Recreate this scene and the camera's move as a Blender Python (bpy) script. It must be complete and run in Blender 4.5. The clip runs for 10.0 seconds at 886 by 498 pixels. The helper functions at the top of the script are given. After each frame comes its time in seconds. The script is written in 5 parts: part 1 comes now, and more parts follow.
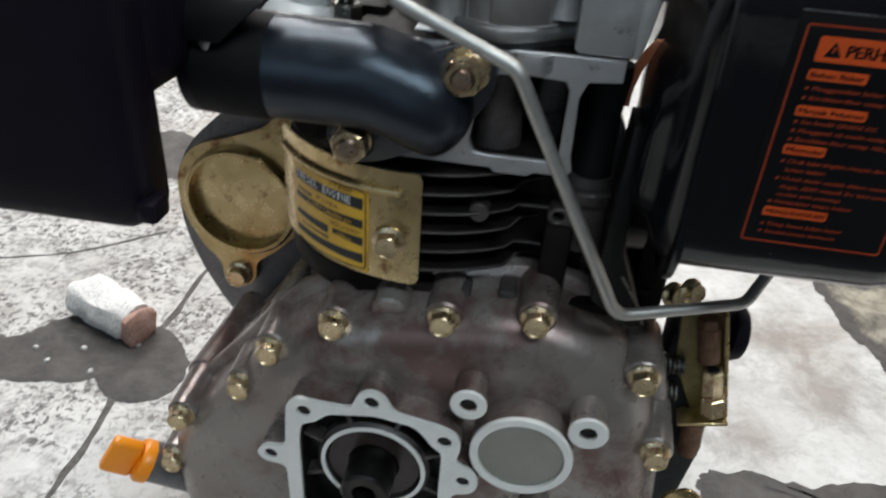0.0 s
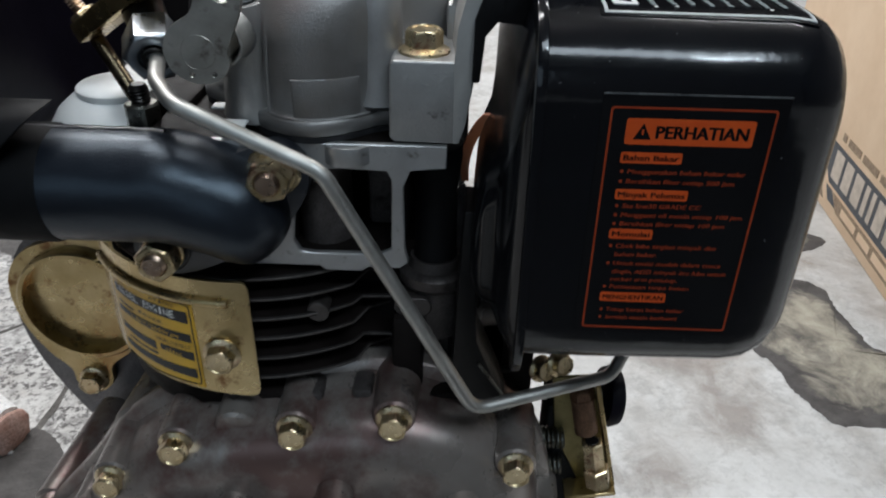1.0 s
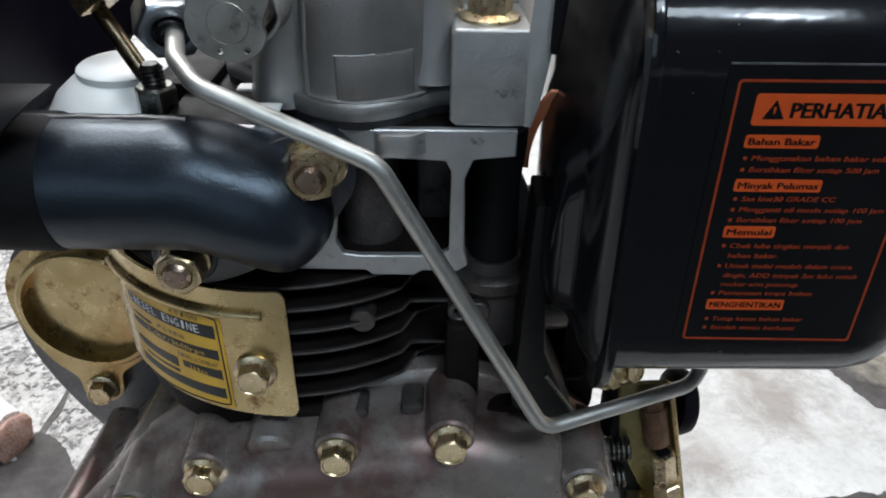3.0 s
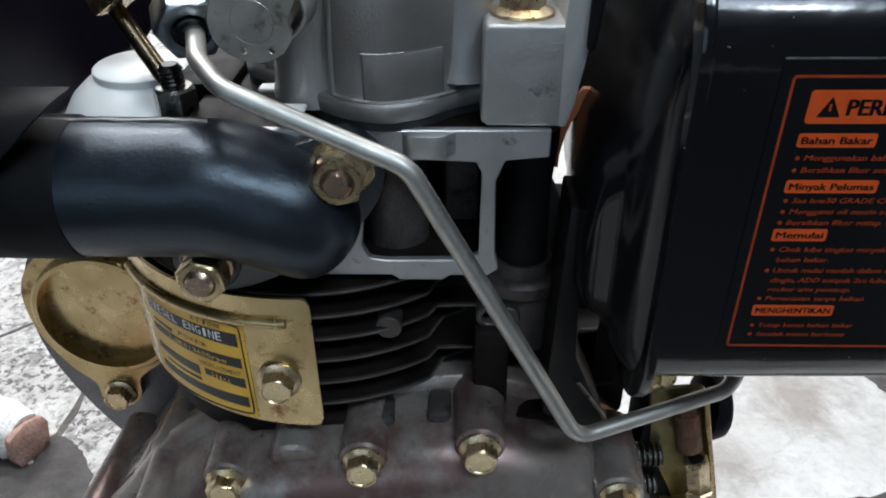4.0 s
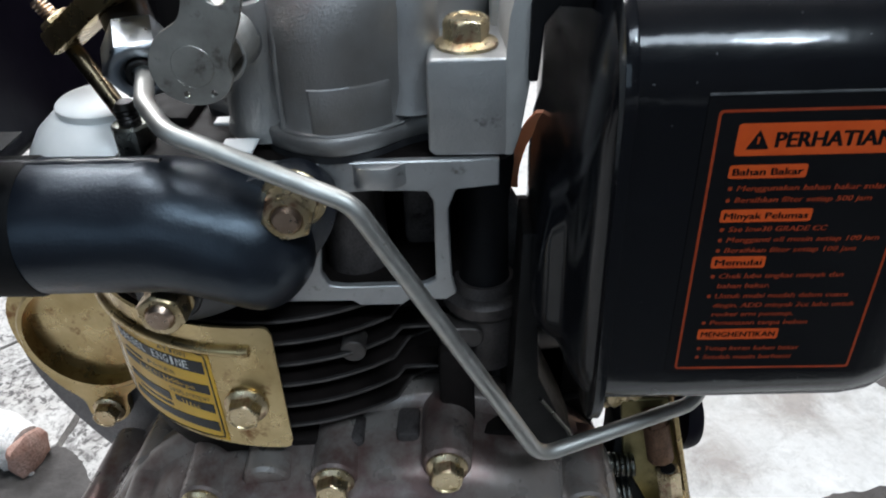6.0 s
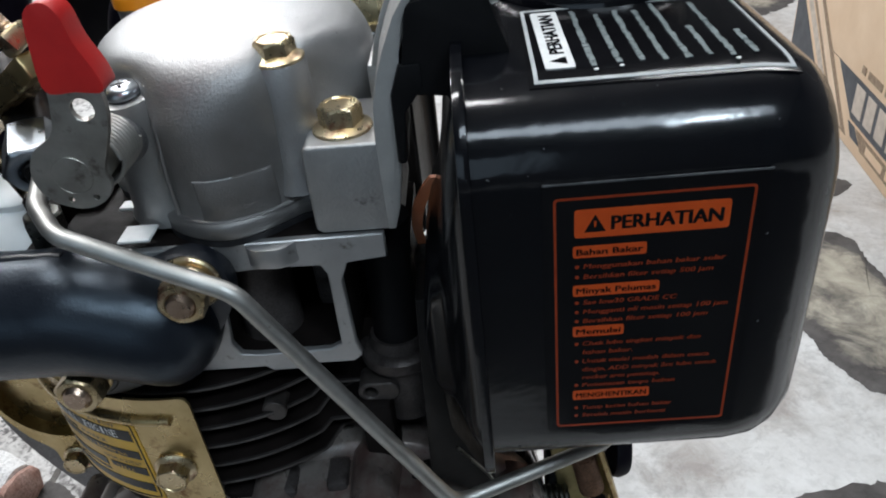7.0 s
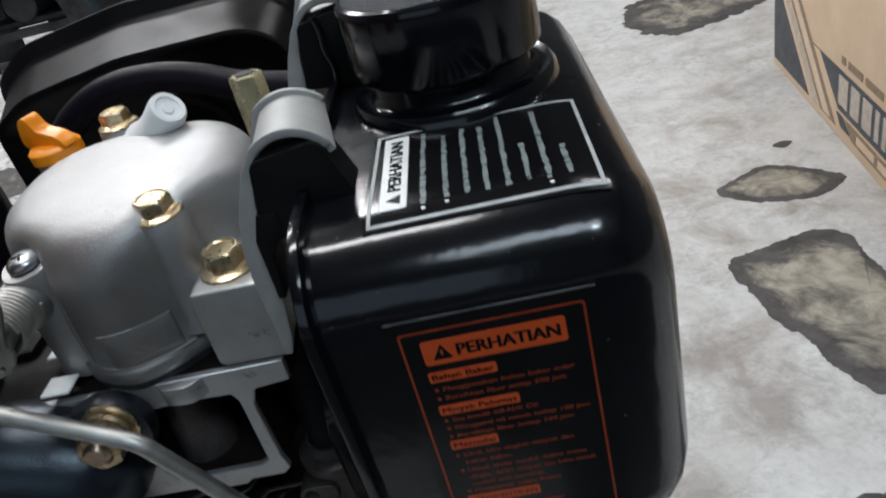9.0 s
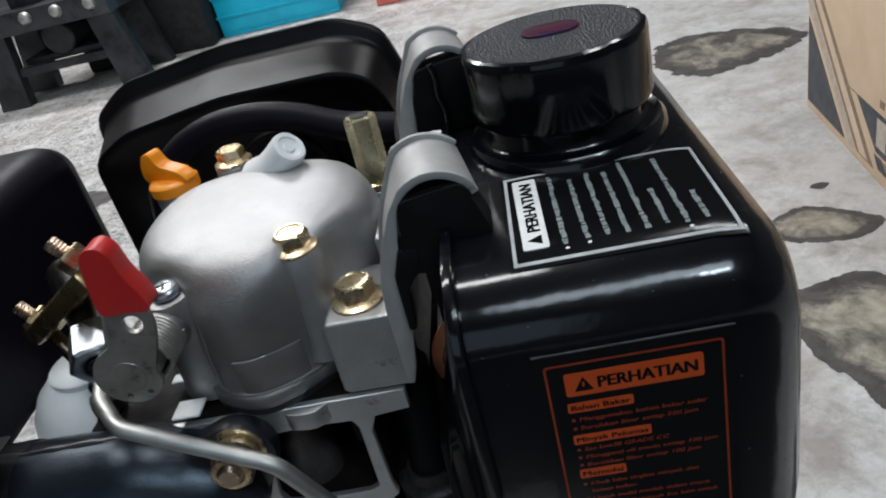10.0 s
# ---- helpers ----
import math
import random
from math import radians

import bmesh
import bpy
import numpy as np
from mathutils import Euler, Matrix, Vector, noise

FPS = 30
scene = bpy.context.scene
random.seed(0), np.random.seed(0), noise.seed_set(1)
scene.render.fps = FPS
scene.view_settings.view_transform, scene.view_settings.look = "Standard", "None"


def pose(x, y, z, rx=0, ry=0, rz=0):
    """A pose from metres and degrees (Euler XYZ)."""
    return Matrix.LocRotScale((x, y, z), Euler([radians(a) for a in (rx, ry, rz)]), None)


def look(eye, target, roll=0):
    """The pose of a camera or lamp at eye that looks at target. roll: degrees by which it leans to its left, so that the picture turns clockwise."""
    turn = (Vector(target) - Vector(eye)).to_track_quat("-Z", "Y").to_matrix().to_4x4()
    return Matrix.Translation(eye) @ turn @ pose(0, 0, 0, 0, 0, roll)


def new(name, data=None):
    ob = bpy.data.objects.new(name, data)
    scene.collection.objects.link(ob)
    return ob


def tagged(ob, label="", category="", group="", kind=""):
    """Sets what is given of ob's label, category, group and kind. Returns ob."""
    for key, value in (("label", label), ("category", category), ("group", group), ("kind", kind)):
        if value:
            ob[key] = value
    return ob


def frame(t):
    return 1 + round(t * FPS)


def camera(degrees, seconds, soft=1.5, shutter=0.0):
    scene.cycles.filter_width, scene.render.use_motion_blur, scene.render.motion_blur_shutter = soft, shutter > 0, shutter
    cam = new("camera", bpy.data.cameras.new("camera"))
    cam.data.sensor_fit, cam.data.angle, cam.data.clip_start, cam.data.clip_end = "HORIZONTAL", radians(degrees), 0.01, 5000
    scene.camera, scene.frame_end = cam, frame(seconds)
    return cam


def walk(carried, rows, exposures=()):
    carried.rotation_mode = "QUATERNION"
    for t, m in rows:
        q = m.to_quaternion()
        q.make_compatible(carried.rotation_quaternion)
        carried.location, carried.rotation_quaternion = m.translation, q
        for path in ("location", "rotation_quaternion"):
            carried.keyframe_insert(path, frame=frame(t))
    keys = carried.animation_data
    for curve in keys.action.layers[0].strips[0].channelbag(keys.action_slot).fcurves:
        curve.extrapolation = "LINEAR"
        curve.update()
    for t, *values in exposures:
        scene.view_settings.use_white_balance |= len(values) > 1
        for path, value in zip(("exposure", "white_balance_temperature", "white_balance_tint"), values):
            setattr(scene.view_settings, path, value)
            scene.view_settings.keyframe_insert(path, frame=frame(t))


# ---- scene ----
cam = camera(61.05, 10.0, 1.9, 0.4)
PATH = [
    (0, (0.0312, -0.0078, 0.5271), (-0.0012, 0.2436, 0.3666), 4.03),
    (0.5, (0.0576, -0.0045, 0.5457), (0.0345, 0.2525, 0.3928), 2.35),
    (1, (0.0702, 0.0389, 0.5442), (0.0638, 0.2973, 0.3920), 1.19),
    (1.5, (0.0497, 0.0560, 0.5409), (0.0469, 0.3150, 0.3895), 1.91),
    (2, (0.0472, 0.0766, 0.5324), (0.0437, 0.3347, 0.3796), 1.48),
    (2.5, (0.0454, 0.0797, 0.5308), (0.0431, 0.3351, 0.3733), 0.71),
    (4, (0.0343, 0.0907, 0.5276), (0.0267, 0.3428, 0.3651), -0.64),
    (4.5, (0.0321, 0.0983, 0.5282), (0.0248, 0.3502, 0.3653), -0.96),
    (5, (0.0521, 0.0997, 0.5392), (0.0423, 0.3506, 0.3751), -1.88),
    (5.2, (0.0504, 0.0926, 0.5292), (0.0392, 0.3414, 0.3619), -2.32),
    (6.3, (0.0607, 0.0993, 0.5472), (0.0485, 0.3494, 0.3820), -2.90),
    (6.5, (0.0725, 0.1041, 0.5521), (0.0574, 0.3527, 0.3849), -4.62),
    (7, (0.1003, 0.1010, 0.5668), (0.0824, 0.3490, 0.3989), -6.67),
    (7.5, (0.0977, 0.0932, 0.5746), (0.0813, 0.3422, 0.4081), -7.53),
    (8, (0.1028, 0.0826, 0.5630), (0.0884, 0.3323, 0.3973), -6.69),
    (8.5, (0.1424, 0.0803, 0.5785), (0.1272, 0.3319, 0.4157), -8.02),
    (9, (0.1607, 0.1086, 0.5932), (0.1288, 0.3611, 0.4343), -15.66),
    (9.5, (0.1367, 0.1174, 0.6042), (0.1021, 0.3714, 0.4484), -16.01),
    (10, (0.1225, 0.0966, 0.6115), (0.0884, 0.3560, 0.4646), -14.71),
]
walk(cam, [(t, look(eye, to, roll)) for t, eye, to, roll in PATH], [
    (0, 0.36, 6500, 10), (0.5, 0.16, 6400, 10), (1.0, 0.0, 6300, 10), (1.5, 0.16, 6270, 10), (2.0, 0.38, 6250, 10), (2.5, 0.48, 6250, 10), (4.0, 0.52, 6200, 10), (5, 0.54, 6150, 10),
    (6.5, 0.52, 6150, 10), (7.0, 0.12, 6200, 10), (7.5, 0.06, 6200, 10), (9, -0.18, 6250, 10), (10, -0.28, 6250, 10)])

# ---- light: a closed workshop, unseen ceiling lamps, an added fill lamp behind the camera ----
world = bpy.data.worlds.new("world")
scene.world = world
world.use_nodes = True
world.node_tree.nodes["Background"].inputs[0].default_value = (0.75, 0.85, 1.0, 1)
world.node_tree.nodes["Background"].inputs[1].default_value = 0.12


def area(name, place, target, w, h, power, colour=(1, 1, 1)):
    lamp = bpy.data.lights.new(name, "AREA")
    lamp.shape, lamp.size, lamp.size_y, lamp.energy, lamp.color = "RECTANGLE", w, h, power, colour
    ob = new(name, lamp)
    ob.matrix_world = look(place, target)
    return ob


CEILING_TINT = (1.0, 0.985, 0.965)
# these two are unseen, placed from the streaks on the tank's shoulder
area("ceiling_panel_light", (0.75, -1.1, 2.65), (0.6, -0.3, 0), 1.6, 0.5, 24, (0.80, 0.92, 1.0))
area("ceiling_lamp_light", (1.25, -1.2, 2.58), (0.8, -0.2, 0), 0.3, 0.18, 10, (0.80, 0.92, 1.0))
# added lamps, no fixture seen: they brighten the floor and the engine's tops
area("added_ceiling_light", (-1.5, 2.1, 2.75), (-1.5, 2.1, 0), 1.25, 0.25, 48, CEILING_TINT)
area("added_ceiling_light", (1.4, 1.9, 2.75), (1.4, 1.9, 0), 1.25, 0.25, 28, CEILING_TINT)
area("added_ceiling_light", (-1.2, 3.7, 2.75), (-1.2, 3.7, 0), 1.25, 0.25, 95, CEILING_TINT)
area("added_ceiling_light", (-0.45, 0.72, 2.75), (-0.45, 0.72, 0), 1.25, 0.25, 28, CEILING_TINT)
# added cool fill from behind the camera; its source is assumed
area("south_fill_light", (-1.0, -3.0, 1.52), (-0.1, 0.4, 0.3), 3.0, 1.6, 10, (0.66, 0.85, 1.0))


# ---- materials ----
def nodes_of(name):
    m = bpy.data.materials.new(name)
    m.use_nodes = True
    t = m.node_tree
    return m, t, t.nodes["Principled BSDF"]


def link(t, a, b):
    t.links.new(a, b)


def noise_of(t, scale, detail=4, rough=0.55, vec=None, dist=0.0):
    n = t.nodes.new("ShaderNodeTexNoise")
    n.inputs["Scale"].default_value, n.inputs["Detail"].default_value = scale, detail
    n.inputs["Roughness"].default_value, n.inputs["Distortion"].default_value = rough, dist
    if vec:
        link(t, vec, n.inputs["Vector"])
    return n.outputs["Fac"]


def ramp(t, fac, stops):
    r = t.nodes.new("ShaderNodeValToRGB")
    link(t, fac, r.inputs[0])
    els = r.color_ramp.elements
    while len(els) < len(stops):
        els.new(0.5)
    for e, (p, c) in zip(els, stops):
        e.position = p
        e.color = (*c, 1) if isinstance(c, tuple) else (c, c, c, 1)
    return r.outputs[0]


def mix(t, fac, a, b):
    n = t.nodes.new("ShaderNodeMix")
    n.data_type = "RGBA"
    for sock, v in ((n.inputs[0], fac), (n.inputs[6], a), (n.inputs[7], b)):
        if isinstance(v, (tuple, float, int)):
            sock.default_value = (*v, 1) if isinstance(v, tuple) else v
        else:
            link(t, v, sock)
    return n.outputs[2]


def bump(t, p, fac, strength, dist=0.0005, base=None):
    b = t.nodes.new("ShaderNodeBump")
    b.inputs["Strength"].default_value, b.inputs["Distance"].default_value = strength, dist
    link(t, fac, b.inputs["Height"])
    if base:
        link(t, base, b.inputs["Normal"])
    link(t, b.outputs[0], p.inputs["Normal"])
    return b.outputs[0]


def surf(name, c1, c2, rough=(0.3, 0.5), metal=0.0, scale=60, fine=900, bumps=0.15, dirt=None, coat=0.0, depth=0.0004, spec=0.5):
    """Two tones by a coarse grain, a fine relief, gloss that varies, and optional dirt spots."""
    m, t, p = nodes_of(name)
    g = t.nodes.new("ShaderNodeTexCoord").outputs["Object"]
    coarse = noise_of(t, scale, 5, 0.6, g)
    col = ramp(t, coarse, [(0.32, c1), (0.68, c2)])
    if dirt:
        spots = noise_of(t, dirt[1], 6, 0.7, g)
        mask = ramp(t, spots, [(dirt[2], 0.0), (dirt[2] + 0.12, 1.0)])
        col = mix(t, mask, col, dirt[0])
    f = noise_of(t, fine, 3, 0.6, g)
    if bumps >= 0.4:
        col = mix(t, ramp(t, f, [(0.36, 0.5), (0.56, 0.0)]), col, tuple(0.45 * v for v in c1))
    link(t, col, p.inputs["Base Color"])
    r = ramp(t, noise_of(t, scale * 2.3, 4, 0.6, g), [(0.3, rough[0]), (0.7, rough[1])])
    link(t, r, p.inputs["Roughness"])
    p.inputs["Metallic"].default_value, p.inputs["Specular IOR Level"].default_value = metal, spec
    if coat:
        p.inputs["Coat Weight"].default_value, p.inputs["Coat Roughness"].default_value = coat, 0.04
    if bumps:
        bump(t, p, f, bumps, depth)
    return m


def plus(t, a, b2, k):
    n = t.nodes.new("ShaderNodeMath")
    n.operation = "MULTIPLY_ADD"
    link(t, b2, n.inputs[0])
    n.inputs[1].default_value = k
    link(t, a, n.inputs[2])
    return n.outputs[0]


def stained_shaded_cast():
    """Cast aluminium with one brown oil stain down its front, which also carries painted shade."""
    m, t, p = nodes_of("stained_shaded_aluminium")
    g = t.nodes.new("ShaderNodeTexCoord").outputs["Object"]
    col = ramp(t, noise_of(t, 70, 5, 0.6, g), [(0.30, (0.42, 0.42, 0.42)), (0.70, (0.47, 0.472, 0.473))])
    d = t.nodes.new("ShaderNodeVectorMath")
    d.operation = "DISTANCE"
    link(t, g, d.inputs[0])
    d.inputs[1].default_value = (0.010, 0.318, 0.456)
    far = plus(t, d.outputs["Value"], noise_of(t, 110, 5, 0.65, g), 0.018)
    # mixed stronger than the oil alone, so the front's shade is in the colour
    col = mix(t, ramp(t, far, [(0.022, 0.72), (0.064, 0.0)]), col, (0.19, 0.168, 0.155))
    pits = ramp(t, noise_of(t, 300, 4, 0.65, g), [(0.66, 0.0), (0.74, 0.4)])
    link(t, mix(t, pits, col, (0.08, 0.075, 0.075)), p.inputs["Base Color"])
    link(t, ramp(t, noise_of(t, 160, 4, 0.6, g), [(0.3, 0.49), (0.7, 0.56)]), p.inputs["Roughness"])
    p.inputs["Metallic"].default_value = 0.92
    bump(t, p, noise_of(t, 1300, 3, 0.6, g), 0.42, 0.0005)
    return m


def wavy_enamel():
    """Gloss enamel on pressed sheet: a long ripple, fine orange peel, dusty places."""
    m, t, p = nodes_of("black_gloss_enamel")
    g = t.nodes.new("ShaderNodeTexCoord").outputs["Object"]
    dust = ramp(t, noise_of(t, 55, 7, 0.75, g, 0.6), [(0.52, 0.0), (0.80, 0.35)])
    body = mix(t, dust, (0.0022, 0.0026, 0.0042), (0.008, 0.010, 0.014))
    specks = ramp(t, noise_of(t, 620, 2, 0.5, g), [(0.745, 0.0), (0.775, 0.8)])
    link(t, mix(t, specks, body, (0.22, 0.22, 0.23)), p.inputs["Base Color"])
    link(t, ramp(t, noise_of(t, 38, 6, 0.7, g), [(0.3, 0.34), (0.7, 0.46)]), p.inputs["Roughness"])
    p.inputs["Coat Weight"].default_value, p.inputs["Specular IOR Level"].default_value = 0.85, 0.06
    link(t, ramp(t, noise_of(t, 30, 5, 0.7, g), [(0.3, 0.09), (0.7, 0.17)]), p.inputs["Coat Roughness"])
    first = bump(t, p, noise_of(t, 22, 4, 0.55, g, 0.5), 0.15, 0.004)
    link(t, bump(t, p, noise_of(t, 420, 3, 0.5, g), 0.05, 0.0004, first), p.inputs["Coat Normal"])
    return m


def dented_paint():
    """Satin black paint over hammered and welded sheet."""
    m, t, p = nodes_of("black_paint_on_hammered_steel")
    g = t.nodes.new("ShaderNodeTexCoord").outputs["Object"]
    link(t, ramp(t, noise_of(t, 50, 5, 0.6, g), [(0.32, (0.0062, 0.0078, 0.012)), (0.68, (0.0105, 0.0128, 0.018))]), p.inputs["Base Color"])
    link(t, ramp(t, noise_of(t, 115, 4, 0.6, g), [(0.3, 0.28), (0.7, 0.36)]), p.inputs["Roughness"])
    p.inputs["Specular IOR Level"].default_value = 0.58
    p.inputs["Specular Tint"].default_value = (0.72, 0.86, 1.0, 1)
    first = bump(t, p, noise_of(t, 160, 3, 0.5, g), 0.09, 0.0014)
    bump(t, p, noise_of(t, 900, 3, 0.6, g), 0.3, 0.0004, first)
    return m


CAST = surf("cast_aluminium", (0.42, 0.425, 0.43), (0.53, 0.535, 0.54), (0.48, 0.60), 0.92, 70, 1300, 0.4, ((0.15, 0.135, 0.13), 320, 0.64))
CASTDARK = surf("dark_cast_aluminium", (0.055, 0.047, 0.045), (0.12, 0.107, 0.104), (0.3, 0.5), 0.5, 60, 1300, 0.4, ((0.022, 0.016, 0.016), 70, 0.56), 0, 0.0004, 0.35)
ROCKER = stained_shaded_cast()
BRACKET = surf("grey_cast_bracket", (0.40, 0.398, 0.392), (0.48, 0.476, 0.468), (0.44, 0.56), 0.92, 70, 1000, 0.39, ((0.16, 0.145, 0.14), 90, 0.62), 0, 0.0006)
# paler copy of the bracket casting: light from above is in its colour
SADDLE = surf("lit_cast_saddle", (0.34, 0.338, 0.328), (0.42, 0.417, 0.407), (0.46, 0.58), 0.35, 70, 1300, 0.3, ((0.22, 0.2, 0.2), 200, 0.64))
ZINCDARK = surf("dull_dark_zinc", (0.16, 0.16, 0.14), (0.26, 0.26, 0.235), (0.25, 0.36), 1.0, 120, 900, 0.05)
SIDEGREY = surf("grey_cast_flank", (0.15, 0.145, 0.15), (0.23, 0.22, 0.225), (0.35, 0.55), 0.5, 60, 1300, 0.4, ((0.06, 0.055, 0.055), 90, 0.6))
MACHINED = surf("machined_aluminium", (0.76, 0.75, 0.71), (0.85, 0.84, 0.80), (0.36, 0.5), 0.12, 80, 1800, 0.15, ((0.5, 0.49, 0.46), 260, 0.68))
HEADCAST = surf("grey_machined_head", (0.46, 0.46, 0.46), (0.56, 0.56, 0.56), (0.36, 0.50), 0.85, 60, 1500, 0.2, ((0.24, 0.22, 0.20), 160, 0.60))
CRANK = surf("crankcase_lacquer", (0.222, 0.186, 0.168), (0.295, 0.265, 0.243), (0.24, 0.36), 0.5, 14, 1400, 0.2, ((0.155, 0.096, 0.086), 16, 0.48))
COVERGREY = surf("grey_cover_casting", (0.235, 0.235, 0.215), (0.30, 0.30, 0.275), (0.3, 0.42), 0.7, 30, 1400, 0.2)
# near-black that puts the shade of bores and recesses into the colour
SHADEBLACK = surf("shade_black", (0.004, 0.0035, 0.0035), (0.010, 0.009, 0.009), (0.35, 0.55), 0.0, 70, 800, 0.2, None, 0, 0.0004, 0.25)
# casting blackened so shade between fins and inside the head is in its colour
SHADECAST = surf("shade_dark_casting", (0.006, 0.0046, 0.0042), (0.013, 0.010, 0.0092), (0.5, 0.65), 0.0, 60, 1400, 0.3, None, 0, 0.0004, 0.12)
# paler copy for fin edges and lugs that catch light
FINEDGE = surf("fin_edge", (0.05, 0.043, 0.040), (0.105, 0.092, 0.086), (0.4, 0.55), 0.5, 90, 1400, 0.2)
GLOSS = wavy_enamel()
HAMMERED = dented_paint()
SATIN = surf("black_satin_paint", (0.0062, 0.0078, 0.012), (0.0105, 0.0128, 0.018), (0.27, 0.36), 0.0, 50, 1300, 0.3, None, 0, 0.0004, 0.75)
FANPAINT = surf("black_fan_paint", (0.004, 0.0035, 0.004), (0.008, 0.0065, 0.0075), (0.32, 0.42), 0.0, 30, 300, 0.04, None, 0, 0.0004, 0.22)
FLANK = surf("black_enamel_flank", (0.0025, 0.0028, 0.004), (0.006, 0.007, 0.009), (0.14, 0.24), 0.0, 30, 300, 0.05, None, 0, 0.0004, 0.4)
PLASTIC = surf("black_moulded_plastic", (0.0040, 0.0030, 0.0070), (0.0065, 0.005, 0.0100), (0.40, 0.52), 0.0, 40, 1500, 0.12, None, 0, 0.0004, 0.16)
RUBBER = surf("black_rubber", (0.004, 0.004, 0.0045), (0.008, 0.008, 0.009), (0.5, 0.65), 0.0, 50, 1200, 0.15, None, 0, 0.0004, 0.12)
GOLD = surf("yellow_zinc", (0.52, 0.40, 0.22), (0.74, 0.63, 0.43), (0.22, 0.38), 0.95, 110, 900, 0.08, ((0.36, 0.19, 0.12), 110, 0.55))
PLATE = surf("yellow_zinc_sheet", (0.40, 0.29, 0.125), (0.64, 0.51, 0.28), (0.20, 0.40), 0.95, 28, 700, 0.06, ((0.24, 0.13, 0.06), 80, 0.56))
PILLAR = surf("pale_zinc_pillar", (0.58, 0.52, 0.32), (0.74, 0.68, 0.46), (0.20, 0.32), 0.95, 60, 900, 0.08)
STEEL = surf("zinc_steel", (0.44, 0.435, 0.41), (0.56, 0.555, 0.53), (0.40, 0.54), 1.0, 90, 900, 0.02, ((0.28, 0.26, 0.22), 200, 0.64))
LEVER = surf("bare_steel_sheet", (0.33, 0.315, 0.285), (0.50, 0.485, 0.45), (0.34, 0.48), 0.9, 70, 1600, 0.15, ((0.12, 0.10, 0.085), 75, 0.55))
BRIGHT = surf("bright_zinc", (0.36, 0.39, 0.42), (0.50, 0.53, 0.56), (0.26, 0.38), 1.0, 80, 900, 0.05)
DARKSTEEL = surf("black_oxide_steel", (0.02, 0.019, 0.019), (0.05, 0.046, 0.044), (0.28, 0.42), 0.9, 90, 1200, 0.2)
SEAL = surf("brown_oil_seal", (0.020, 0.013, 0.012), (0.04, 0.028, 0.026), (0.25, 0.4), 0.0, 90, 900, 0.1, None, 0, 0.0004, 0.4)
BROWNSTEEL = surf("tempered_steel", (0.10, 0.075, 0.045), (0.18, 0.14, 0.09), (0.25, 0.4), 1.0, 90, 1200, 0.1)
STUD = surf("copper_brown_stud", (0.42, 0.31, 0.23), (0.58, 0.45, 0.36), (0.24, 0.36), 1.0, 120, 900, 0.1)
SILVER = surf("silver_paint", (0.80, 0.82, 0.82), (0.88, 0.89, 0.885), (0.40, 0.50), 0.1, 60, 1300, 0.15)
RED = surf("red_dipped_vinyl", (0.50, 0.012, 0.012), (0.62, 0.022, 0.018), (0.36, 0.48), 0.0, 60, 900, 0.12)
ORANGE = surf("orange_plastic", (0.92, 0.27, 0.006), (0.96, 0.33, 0.012), (0.3, 0.42), 0.0, 60, 900, 0.08)
COPPER = surf("copper_strip", (0.80, 0.25, 0.10), (0.88, 0.36, 0.19), (0.4, 0.55), 0.0, 70, 900, 0.1)
OLIVE = surf("olive_zinc_sheet", (0.17, 0.14, 0.06), (0.30, 0.26, 0.13), (0.28, 0.45), 0.85, 60, 900, 0.08, ((0.07, 0.05, 0.025), 90, 0.56))
RUST = surf("rusty_steel", (0.11, 0.055, 0.03), (0.22, 0.12, 0.07), (0.5, 0.7), 0.4, 130, 900, 0.4)
INKBLACK = surf("label_black_film", (0.004, 0.004, 0.005), (0.007, 0.007, 0.008), (0.10, 0.20), 0.0, 30, 500, 0.03, None, 0, 0.0004, 0.35)
INKORANGE = surf("label_orange_ink", (0.56, 0.068, 0.009), (0.64, 0.09, 0.013), (0.3, 0.4), 0.0, 90, 500, 0.03)
INKFILM = surf("label_film_edge", (0.05, 0.053, 0.056), (0.15, 0.155, 0.16), (0.2, 0.35), 0.0, 60, 500, 0.05)
INKDULL = surf("label_faded_orange_ink", (0.25, 0.030, 0.007), (0.35, 0.045, 0.010), (0.3, 0.4), 0.0, 150, 500, 0.03)
INKWHITE = surf("label_white_ink", (0.70, 0.71, 0.70), (0.82, 0.83, 0.82), (0.3, 0.4), 0.0, 150, 500, 0.03)
INKGREY = surf("label_worn_white_ink", (0.14, 0.165, 0.165), (0.30, 0.34, 0.34), (0.3, 0.4), 0.0, 900, 500, 0.03)
INKPALE = surf("label_pale_ink", (0.36, 0.38, 0.38), (0.52, 0.54, 0.54), (0.45, 0.6), 0.0, 150, 500, 0.03, None, 0, 0.0004, 0.15)
INKYELLOW = surf("label_yellow_ink", (0.60, 0.325, 0.013), (0.72, 0.42, 0.024), (0.28, 0.36), 0.0, 60, 500, 0.03, ((0.36, 0.19, 0.02), 130, 0.60))
INKDARK = surf("label_dark_ink", (0.014, 0.014, 0.016), (0.028, 0.028, 0.03), (0.3, 0.4), 0.0, 90, 500, 0.03, None, 0, 0.0004, 0.25)
CARDBOARD = surf("corrugated_cardboard", (0.68, 0.50, 0.34), (0.76, 0.58, 0.41), (0.75, 0.9), 0.0, 14, 300, 0.15, ((0.50, 0.35, 0.22), 22, 0.68))
CARDPALE = surf("cardboard_cut_edge", (0.66, 0.50, 0.36), (0.76, 0.60, 0.45), (0.75, 0.9), 0.0, 30, 300, 0.2)
